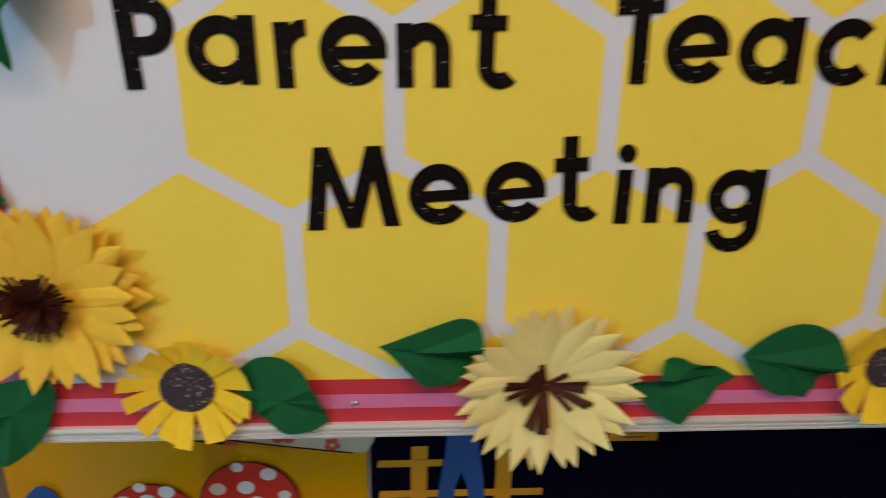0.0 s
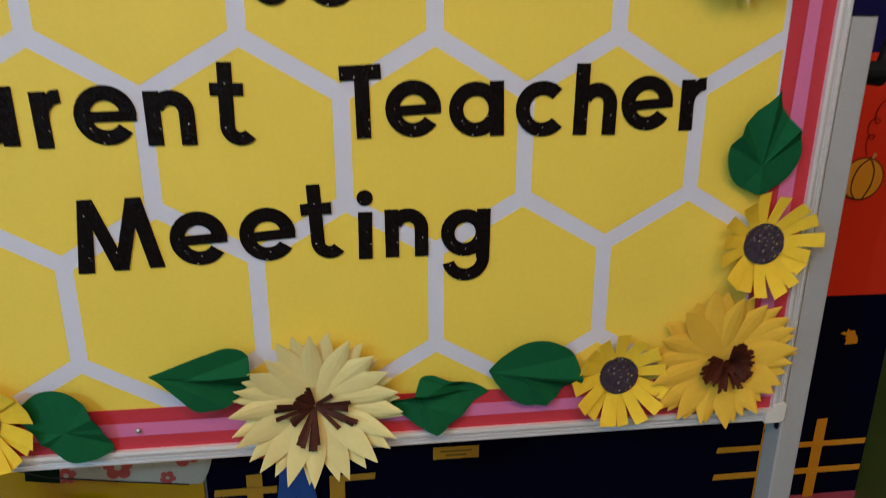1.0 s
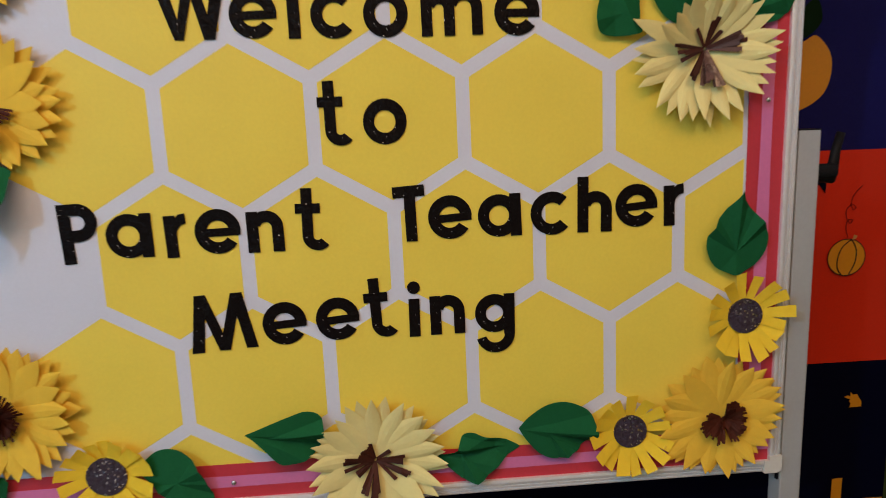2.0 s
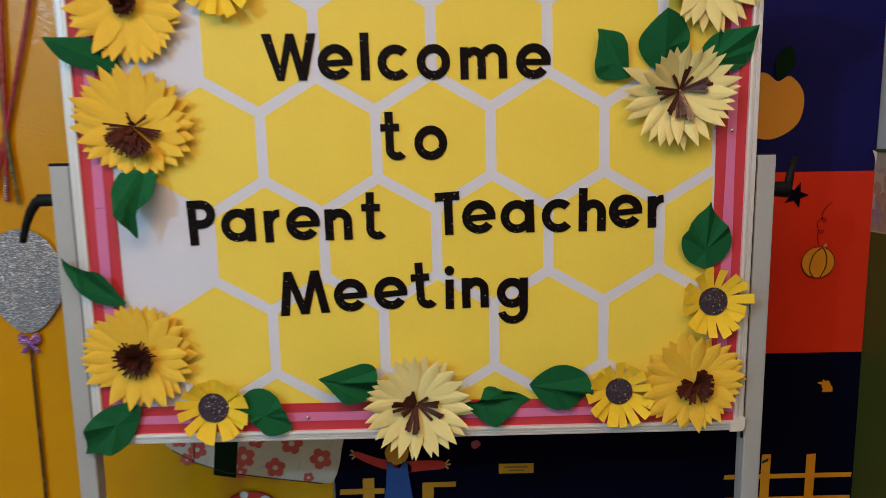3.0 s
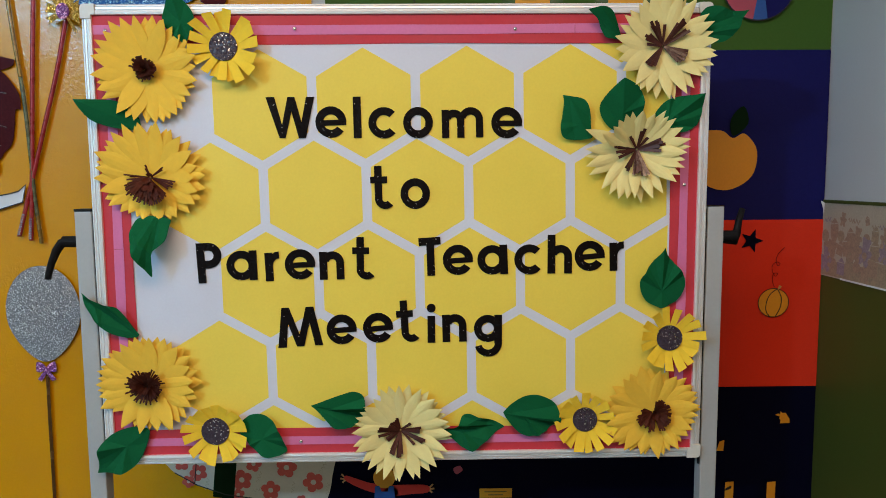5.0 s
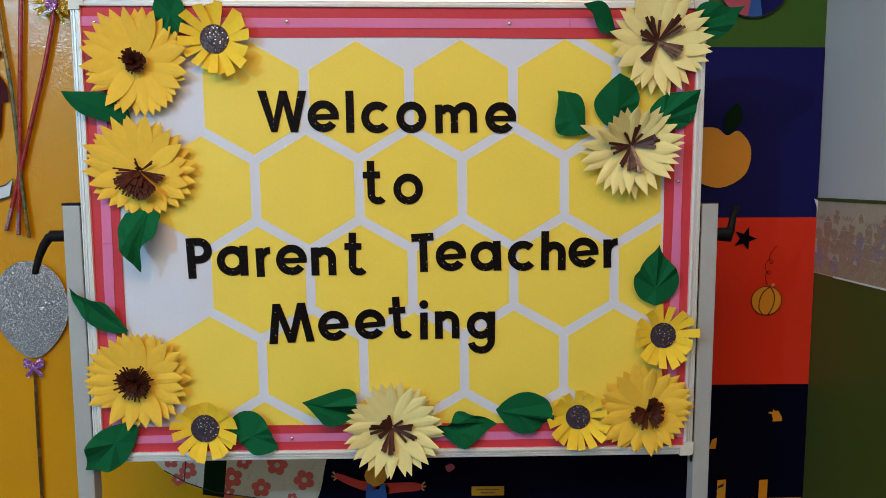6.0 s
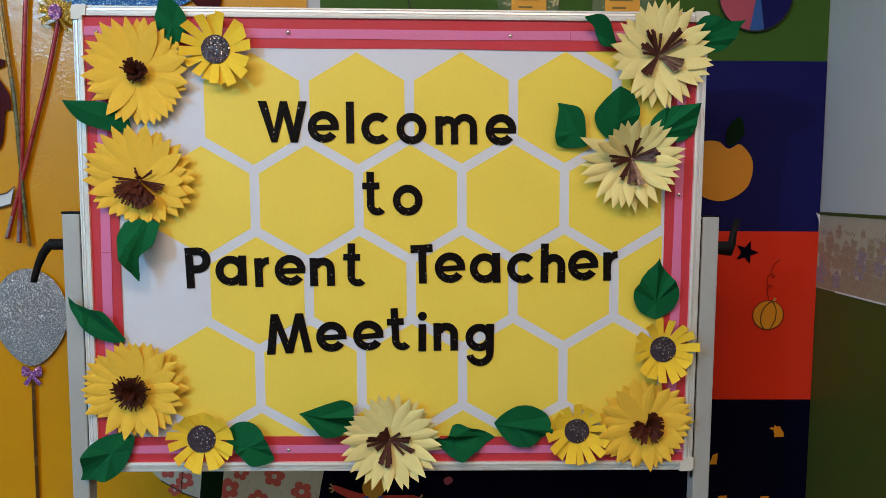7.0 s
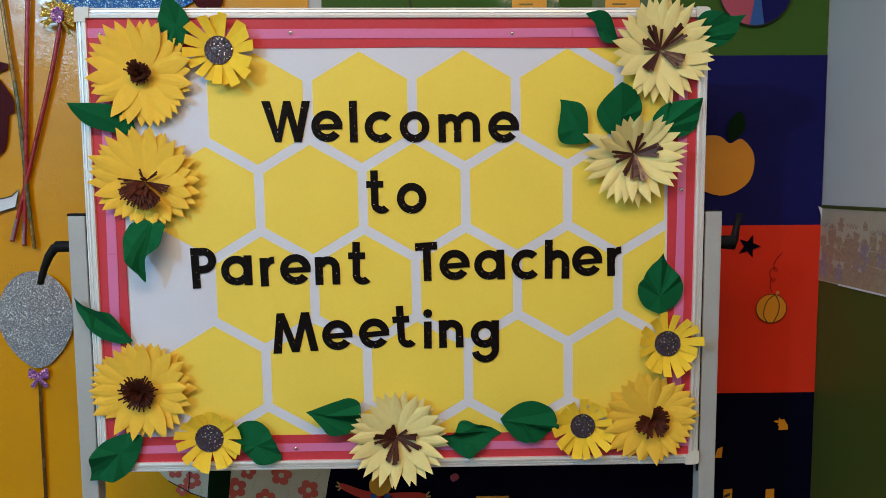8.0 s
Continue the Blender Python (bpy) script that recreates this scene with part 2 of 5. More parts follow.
def add_slab(bm, fn, nu, nv, thick):
    """A thin curved sheet: fn(u, v) gives its points for u, v in 0..1; closed, with that thickness."""
    grid = [[Vector(fn(i / nu, j / nv)) for j in range(nv + 1)] for i in range(nu + 1)]
    front = [[bm.verts.new(p) for p in row] for row in grid]
    back = [[bm.verts.new(p + Vector((0, thick, 0))) for p in row] for row in grid]
    for i in range(nu):
        for j in range(nv):
            bm.faces.new((front[i][j], front[i + 1][j], front[i + 1][j + 1], front[i][j + 1]))
            bm.faces.new((back[i][j], back[i][j + 1], back[i + 1][j + 1], back[i + 1][j]))
    for i in range(nu):
        for j in (0, nv):
            bm.faces.new((front[i][j], back[i][j], back[i + 1][j], front[i + 1][j]))
    for j in range(nv):
        for i in (0, nu):
            bm.faces.new((front[i][j], front[i][j + 1], back[i][j + 1], back[i][j]))
    return bm


def slab(fn, nu, nv, thick=0.0005):
    return add_slab(bmesh.new(), fn, nu, nv, thick)


def add_tube(bm, points, radii, n=10):
    """A round bar along a line of points."""
    rings, pts = [], [Vector(p) for p in points]
    for i, p in enumerate(pts):
        way = (pts[min(i + 1, len(pts) - 1)] - pts[max(i - 1, 0)]).normalized()
        side = way.cross(Vector((0.31, 0.87, 0.38))).normalized()
        up = way.cross(side)
        r = radii[i] if isinstance(radii, (list, tuple)) else radii
        rings.append([bm.verts.new(p + r * (math.cos(a) * side + math.sin(a) * up)) for a in (2 * math.pi * k / n for k in range(n))])
    for a, b in zip(rings, rings[1:]):
        for k in range(n):
            bm.faces.new((a[k], a[(k + 1) % n], b[(k + 1) % n], b[k]))
    bm.faces.new(rings[0][::-1])
    bm.faces.new(rings[-1])
    return bm


def line_card(bm, points, width, y, thick=0.0004):
    """A drawn line as a narrow raised ribbon through points in x and z."""
    pts = [Vector(p) for p in points]
    rows = []
    for i, p in enumerate(pts):
        way = (pts[min(i + 1, len(pts) - 1)] - pts[max(i - 1, 0)]).normalized()
        side = Vector((-way.y, way.x)) * width / 2
        rows.append([bm.verts.new((q.x, y + d, q.y)) for q, d in ((p + side, 0), (p - side, 0), (p - side, thick), (p + side, thick))])
    for r, q in zip(rows, rows[1:]):
        for k in range(4):
            bm.faces.new((r[k], q[k], q[(k + 1) % 4], r[(k + 1) % 4]))
    bm.faces.new(rows[0])
    bm.faces.new(rows[-1][::-1])
    return bm


def smooth_shade(ob):
    for p in ob.data.polygons:
        p.use_smooth = True
    return ob


# ---- the room ----
def room():
    t = 0.12
    # floor, ceiling, west and south walls are out of view, added for bounced light
    thing("floor", box(LEFT_X - t, SIDE_X + t, REAR_Y - t, WALL_Y + t, -0.1, 0.0), M_FLOOR, "unseen classroom floor, darkened to bounce less light", "floor", kind="structure")
    thing("ceiling", box(LEFT_X - t, SIDE_X + t, REAR_Y - t, WALL_Y + t, CEIL, CEIL + 0.1), M_CEIL, "unseen off-white flat ceiling, added to bounce light", "ceiling", kind="structure")
    thing("wall_north", box(LEFT_X - t, SIDE_X + t, WALL_Y, WALL_Y + t, 0, CEIL), M_WPAINT, "painted wall covered with coloured paper displays", "wall", kind="structure")
    thing("wall_west", box(LEFT_X - t, LEFT_X, REAR_Y, WALL_Y, 0, CEIL), M_CREAMWALL, "unseen plain cream wall, added to bounce warm light", "wall", kind="structure")
    thing("wall_south", box(LEFT_X - t, SIDE_X + t, REAR_Y - t, REAR_Y, 0, CEIL), M_CREAMWALL, "unseen plain cream wall, added to bounce warm light", "wall", kind="structure")
    east = thing("wall_east", box(SIDE_X, SIDE_X + t, REAR_Y, WALL_Y, 1.256, CEIL), M_WPAINT, "side wall, pale grey above an olive green dado", "wall", kind="structure")
    part("dado", box(SIDE_X - 0.002, SIDE_X + t, REAR_Y, WALL_Y, 0, 1.256), M_WGREEN, east, "olive green painted lower wall")


room()


def printed_bear(bm, r, d):
    for k, (u, v, q) in enumerate(((0, 0, 1.0), (0, 1.25, 0.72), (-0.55, 1.75, 0.32), (0.55, 1.75, 0.32), (-0.95, 0.35, 0.42), (0.95, 0.35, 0.42), (-0.6, -0.95, 0.45), (0.6, -0.95, 0.45))):
        add_card(bm, disc(u * r, v * r, q * r, n=10), -0.00003 * k - d, 0.0002)


def printed_block(bm, r, d):
    add_card(bm, [(-r, -r), (r, -0.9 * r), (0.95 * r, 1.1 * r), (-1.05 * r, r)], -d, 0.0002)
    add_card(bm, [(-0.9 * r, 1.15 * r), (0.9 * r, 1.2 * r), (0, 2.0 * r)], -d - 0.00003, 0.0002)


def printed_ball(bm, r, d):
    add_card(bm, disc(0, 0, r, n=14), -d, 0.0002)


def printed_squiggle(bm, r, d):
    line_card(bm, [(r * (0.35 * i - 1.4), 0.6 * r * math.sin(1.9 * i)) for i in range(9)], 0.28 * r, -d, 0.0002)


def wall_border():
    """The printed paper border along the side wall: faded toys in rows on cream paper."""
    rnd = random.Random(5)
    ob = thing("wall_border", box(SIDE_X - 0.0045, SIDE_X - 0.002, REAR_Y, WALL_Y - 0.003, 1.250, 1.428), M_BORDER, "faded printed paper border along the side wall", "border", kind="structure")
    part("trim_line", box(SIDE_X - 0.006, SIDE_X - 0.0045, REAR_Y, WALL_Y - 0.003, 1.4225, 1.430), M_WGREEN, ob, "thin green edge line")
    part("lower_edge", box(SIDE_X - 0.0062, SIDE_X - 0.0045, REAR_Y, WALL_Y - 0.09, 1.2490, 1.2525), M_WHITECARD, ob, "white torn paper edge")
    part("loose_corner", card([(SIDE_X - 0.009, 1.412), (SIDE_X - 0.006, 1.395), (SIDE_X - 0.005, 1.423), (SIDE_X - 0.015, 1.428)], WALL_Y - 0.012, 0.0006), M_WHITECARD, ob, "curled white paper corner")
    part("ground_strip", box(SIDE_X - 0.0048, SIDE_X - 0.0044, REAR_Y, WALL_Y - 0.003, 1.253, 1.288), M_OCHRE, ob, "brown printed ground")
    kinds = (printed_bear, printed_bear, printed_block, printed_ball)
    inks = (M_RUST, M_RUST, M_OCHRE, M_PLUM)
    for k in range(96):
        row = k % 4
        y = WALL_Y - 0.020 - 0.030 * (k // 4) - 0.012 * rnd.random()
        z = (1.281, 1.316, 1.350, 1.385)[row] + 0.018 * (rnd.random() - 0.5)
        size = (0.0150, 0.0145, 0.0130, 0.0085)[row] * (0.75 + 0.5 * rnd.random())
        bm = bmesh.new()
        make = printed_squiggle if row == 3 and rnd.random() < 0.45 else rnd.choice(kinds)
        make(bm, size, 0)
        m = part("printed_toy", bm, rnd.choice(inks), ob)
        m.matrix_local = pose(SIDE_X - 0.0051 - 0.000004 * k, y, z, 0, 0, -90) @ pose(0, 0, 0, 0, 30 * (rnd.random() - 0.5), 0)
        if make in (printed_bear, printed_ball) and k % 3 == 0:
            bm = bmesh.new()
            printed_ball(bm, size * 0.45, 0)
            spot = part("printed_patch", bm, rnd.choice((M_PLUM, M_OCHRE, M_RUST)), m)
            spot.matrix_local = pose(size * 0.1, -0.0005, -size * 0.1)


wall_border()


def light_fitting(name, lo, hi, label):
    ob = anchor(name, label, "light")
    part("housing", box(*[v for pair in zip(lo, hi) for v in pair], bevel=0.008), M_CAP, ob)
    return ob


# unseen panel and hanger rods, added to go with the warm fill
fill_fitting = light_fitting("warm_fill_panel", (-1.20, -2.17, 2.775), (0.80, -1.33, 2.85), "unseen wide white panel, hung to carry the added warm fill")
for x in (-0.90, 0.50):
    part("hanger_rod", box(x - 0.006, x + 0.006, -1.756, -1.744, 2.849, CEIL), M_CAP, fill_fitting)
pendant = light_fitting("pendant_lamp", (-2.66, -3.11, 3.155), (-2.54, -2.99, CEIL), "small white pendant lamp on the ceiling")
part("holder", box(-2.625, -2.575, -3.075, -3.025, 3.140, 3.156, 0.003), M_CAP, pendant)


# ---- paper panels on the wall ----
def panel(name, x0, x1, z0, z1, y, mat, label):
    rnd = random.Random(int(1000 * (x0 + z0)))
    phase = rnd.random() * 6

    def fn(u, v):
        x, z = x0 + (x1 - x0) * u, z0 + (z1 - z0) * v
        return (x, y + 0.0006 * math.sin(9 * x + phase) + 0.0005 * math.sin(13 * z + phase), z)
    return thing(name, slab(fn, 16, 8, 0.0006), mat, label, "paper panel")


PY = WALL_Y - 0.004
panel("wall_panel", -3.0, -0.216, 0.15, 2.3, PY, M_MUSTARD, "glossy mustard yellow laminated paper on the wall")
panel("wall_panel", -0.185, SIDE_X - 0.0035, 1.777, 2.45, PY, M_PGREEN, "dark green paper panel on the wall")
panel("wall_panel", -0.187, SIDE_X - 0.0035, 1.382, 1.779, PY - 0.002, M_PNAVY, "navy blue paper panel on the wall")
panel("wall_panel", -0.190, SIDE_X - 0.0035, 0.976, 1.383, PY - 0.004, M_PRED, "bright orange-red paper panel on the wall")
panel("wall_panel", -0.211, SIDE_X - 0.003, 0.568, 0.978, PY - 0.002, M_PDARK, "blue-black paper panel on the wall")
panel("wall_panel", -0.213, SIDE_X - 0.003, 0.20, 0.570, PY - 0.004, M_ROSE, "rose red paper panel on the wall")


ROOM_OBJECTS = {ob.name for ob in scene.objects}


# ---- the whiteboard on its stand ----
def frame_bar(length):
    """An extruded aluminium bar along x, ridged on its face; z runs inwards from the outer edge."""
    profile = [(0, 0.012), (0, -0.003), (0.0010, -0.0045), (0.0034, -0.0052), (0.0038, -0.0030), (0.0056, -0.0030), (0.0060, -0.0058),
               (0.0088, -0.0062), (0.0092, -0.0036), (0.0104, -0.0036), (0.0108, -0.0064), (0.0150, -0.0078), (0.0190, -0.0070), (0.0196, 0.0)]
    bm = bmesh.new()
    a = [bm.verts.new((-length / 2, y, z)) for z, y in profile]
    b = [bm.verts.new((length / 2, y, z)) for z, y in profile]
    for i in range(len(profile) - 1):
        bm.faces.new((a[i], a[i + 1], b[i + 1], b[i]))
    bm.faces.new((a[-1], a[0], b[0], b[-1]))
    bm.faces.new(a)
    bm.faces.new(b)
    return bm


def caster(parent, x, y):
    w = bmesh.new()
    bmesh.ops.create_cone(w, cap_ends=True, segments=20, radius1=0.026, radius2=0.026, depth=0.02, matrix=pose(x, y, 0.026, 0, 90, 0))
    wheel = part("wheel", w, M_BLACK, parent, "black caster wheel")
    f = add_box(bmesh.new(), x - 0.016, x + 0.016, y - 0.014, y + 0.014, 0.045, 0.062, 0.003)
    part("fork", f, M_STEEL, wheel)


def whiteboard():
    ob = anchor("mobile_whiteboard", "white mobile whiteboard with aluminium frame on a grey steel stand", "whiteboard")
    part("panel", box(-0.590, 0.590, 0.002, 0.012, 0.930, 1.810), M_WHITECARD, ob, "white board panel")
    for x, z, turn, length in ((0, 0.92, 0, 1.146), (0, 1.82, 180, 1.146), (-0.6, 1.37, -90, 0.846), (0.6, 1.37, 90, 0.846)):
        bar = part("frame_bar", frame_bar(length), M_ALU, ob, "ridged aluminium frame bar")
        bar.matrix_local = pose(x, 0, z, 0, -turn, 0)
    for sx in (-1, 1):
        for sz in (-1, 1):
            w, n, r = 0.027, 0.0198, 0.007
            pts = [(0, w), (0, r), (r * 0.3, r * 0.3), (r, 0), (w, 0), (w, n), (n, n), (n, w)]
            out = [(sx * (0.6005 - px), 1.37 + sz * (0.4505 - pz)) for px, pz in pts]
            bm = card(out, -0.0088, 0.0215)
            part("corner_cap", bm, M_CAP, ob, "pale plastic corner cap")
    for s in (-1, 1):
        x0, x1 = (0.6055, 0.6385) if s > 0 else (-0.6385, -0.6055)
        post = part("post", box(x0, x1, 0.002, 0.034, 0.09, 1.430, 0.0025), M_POST, ob, "grey painted steel post")
        part("post_cap", box(x0 - 0.0005, x1 + 0.0005, 0.0015, 0.0345, 1.4295, 1.4345 if s < 0 else 1.4315, 0.001), M_BLACK, post, "black plastic end cap")
        # thin black strip filling the gap between post and frame
        edge = x0 if s > 0 else x1
        part("gap_strip", box(edge - (0.0035 if s > 0 else -0.0002), edge + (-0.0002 if s > 0 else 0.0035), 0.006, 0.011, 0.90, 1.425), M_BLACK, post, "black strip in the gap between post and frame")
        pivot = bmesh.new()
        bmesh.ops.create_cone(pivot, cap_ends=True, segments=18, radius1=0.011, radius2=0.011, depth=0.075, matrix=pose(s * 0.632, 0.016, 1.370, 0, 90, 0))
        part("pivot", pivot, M_BLACK, ob, "black pivot bolt")
        foot = part("foot", box(x0 - 0.004, x1 + 0.004, -0.26, 0.270, 0.060, 0.10, 0.006), M_POST, ob, "grey steel foot")
        caster(foot, s * 0.622, -0.235)
        caster(foot, s * 0.622, 0.240)
    part("crossbar", box(-0.607, 0.607, 0.008, 0.028, 0.30, 0.34, 0.003), M_POST, ob, "grey steel crossbar")
    lever = bmesh.new()
    add_tube(lever, [(-0.636, 0.020, 1.3674), (-0.6624, 0.020, 1.3707), (-0.6751, 0.020, 1.3669), (-0.6869, 0.020, 1.3507), (-0.6975, 0.020, 1.3273), (-0.7040, 0.020, 1.3061), (-0.7066, 0.020, 1.2955)],
             [0.0092, 0.0094, 0.0092, 0.0081, 0.0069, 0.0065, 0.0060], 12)
    smooth_shade(part("lever", lever, M_BLACK, ob, "black plastic locking lever"))
    lever = bmesh.new()
    add_tube(lever, [(0.630, 0.020, 1.366), (0.645, 0.022, 1.366), (0.670, 0.025, 1.362), (0.676, 0.028, 1.374), (0.680, 0.030, 1.398), (0.688, 0.032, 1.424)],
             [0.0100, 0.0115, 0.0115, 0.0080, 0.0066, 0.0060], 12)
    smooth_shade(part("lever", lever, M_BLACK, ob, "black plastic locking lever"))
    return ob


whiteboard()


# ---- the honeycomb sheet ----
def clip_outline(points, x0, x1, z0, z1):
    for axis, limit, sign in ((0, x0, 1), (0, x1, -1), (1, z0, 1), (1, z1, -1)):
        out = []
        for i, p in enumerate(points):
            q = points[i - 1]
            inside_p, inside_q = sign * (p[axis] - limit) >= 0, sign * (q[axis] - limit) >= 0
            if inside_p != inside_q:
                k = (limit - q[axis]) / (p[axis] - q[axis])
                out.append((q[0] + k * (p[0] - q[0]), q[1] + k * (p[1] - q[1])))
            if inside_p:
                out.append(p)
        points = out
    return points


HEX_W, HEX_ROW, HEX_GAP, HEX_LEAN = 0.1995, 0.1747, 0.0185, radians(0.7)


def honeycomb():
    sheet = thing("honeycomb_poster", box(-0.570, 0.570, -0.0006, 0.0014, 0.940, 1.805), M_SHEET,
                  "white poster printed with yellow honeycomb hexagons on the whiteboard", "poster")
    rx, rz = (HEX_W - HEX_GAP) / 2, (HEX_ROW / 1.5) * (HEX_W - HEX_GAP) / HEX_W
    for row in range(6):
        for k in range(1, 2) if row == 0 else range(-3, 2):
            a, b = HEX_W * (k + 0.5 * (row % 2)), 0.058 + HEX_ROW * (3 - row)
            pts = []
            for i in range(6):
                p, q = a + rx * (0, 1, 1, 0, -1, -1)[i], b + rz * (1, 0.5, -0.5, -1, -0.5, 0.5)[i]
                pts.append((0.234 + p * math.cos(HEX_LEAN) - q * math.sin(HEX_LEAN), 1.230 + p * math.sin(HEX_LEAN) + q * math.cos(HEX_LEAN)))
            pts = clip_outline(pts, -0.568, 0.525, 0.945, 1.80)
            if len(pts) > 2:
                part("hexagon", card(pts, -0.0009, 0.0004), M_HEX, sheet)


honeycomb()


# ---- red and pink paper border ----
def border_strip(a, b, width, inward, seed):
    """A strip of red paper with a pink middle band; its inner edge runs a little unevenly."""
    rnd = random.Random(seed)
    p, q = Vector(a), Vector(b)
    way = (q - p)
    side = Vector(inward)
    ph = [rnd.random() * 6 for _ in range(4)]

    def wave(u, k):
        return 0.0007 * math.sin(7 * u + ph[k]) + 0.0005 * math.sin(17 * u + ph[k] * 2)

    def red(u, v):
        d = width * v + (wave(u, 0) if v > 0.5 else 0)
        at = p + way * u + side * d
        return (at.x, -0.0022 - 0.0006 * math.sin(9 * u + ph[3]) * v, at.y)

    def pink(u, v):
        d = width * (0.345 + 0.325 * v) + wave(u, 1 if v > 0.5 else 2)
        at = p + way * u + side * d
        return (at.x, -0.0034 - 0.0004 * math.sin(9 * u + ph[3]), at.y)
    ob = thing("paper_border", slab(red, 40, 2, 0.0007), M_RED, "red paper border strip with a pink middle band", "border", group="border round the board")
    part("pink_band", slab(pink, 40, 1, 0.0004), M_PINK, ob, "pink paper band")


border_strip((-0.5815, 1.8005), (0.5815, 1.8005), 0.055, (0, -1), 1)
border_strip((-0.5815, 0.9385), (0.5815, 0.9385), 0.052, (0, 1), 2)
border_strip((-0.5815, 0.990), (-0.5815, 1.7465), 0.0555, (1, 0), 3)
border_strip((0.5815, 0.990), (0.5815, 1.7465), 0.0540, (-1, 0), 4)

for sx, sz, turn in ((0.336, 1.771, 0), (-0.5533, 1.356, 90), (-0.30, 0.966, 0)):
    seam = thing("paper_seam", box(-0.0005, 0.0005, -0.0004, 0.0004, -0.0086, 0.0086), M_ROSE, "dark joint line in the pink paper band", "seam", group="joints in the band")
    seam.matrix_world = pose(sx, -0.0040, sz, 0, turn, 0)

for px, pz in ((-0.556, 1.771), (-0.199, 1.774), (0.221, 1.772), (0.554, 1.473), (-0.209, 0.964)):
    b = bmesh.new()
    bmesh.ops.create_uvsphere(b, u_segments=14, v_segments=8, radius=0.0038)
    for v in b.verts:
        v.co.y *= 0.7
    pin = thing("push_pin", b, M_STEEL, "small round shiny steel push pin in the border", "pin", group="pins in the border")
    pin.matrix_world = pose(px, -0.0050, pz)
    smooth_shade(pin)


# ---- letters cut from black glitter card ----
STROKE, XH = 0.0152, 0.0585


def ring(bm, cx, cz, ro, a0, a1, y, w=STROKE, sx=1.0, n=26):
    """A bent stroke: part of a ring from a0 to a1 degrees."""
    ri = ro - w
    n = max(4, int(n * abs(a1 - a0) / 360) + 1)
    angs = [radians(a0 + (a1 - a0) * i / n) for i in range(n + 1)]
    for a, b in zip(angs, angs[1:]):
        add_card(bm, [(cx + sx * ro * math.cos(a), cz + ro * math.sin(a)), (cx + sx * ro * math.cos(b), cz + ro * math.sin(b)),
                      (cx + sx * ri * math.cos(b), cz + ri * math.sin(b)), (cx + sx * ri * math.cos(a), cz + ri * math.sin(a))], y, 0.0016)


def bar(bm, x0, z0, x1, z1, y, w=STROKE):
    """A straight stroke between two points, with square ends."""
    p, q = Vector((x0, z0)), Vector((x1, z1))
    d = (q - p).normalized()
    s = Vector((-d.y, d.x)) * w / 2
    add_card(bm, [tuple(p + s), tuple(q + s), tuple(q - s), tuple(p - s)], y, 0.0016)


def poly(bm, pts, y):
    add_card(bm, pts, y, 0.0016)


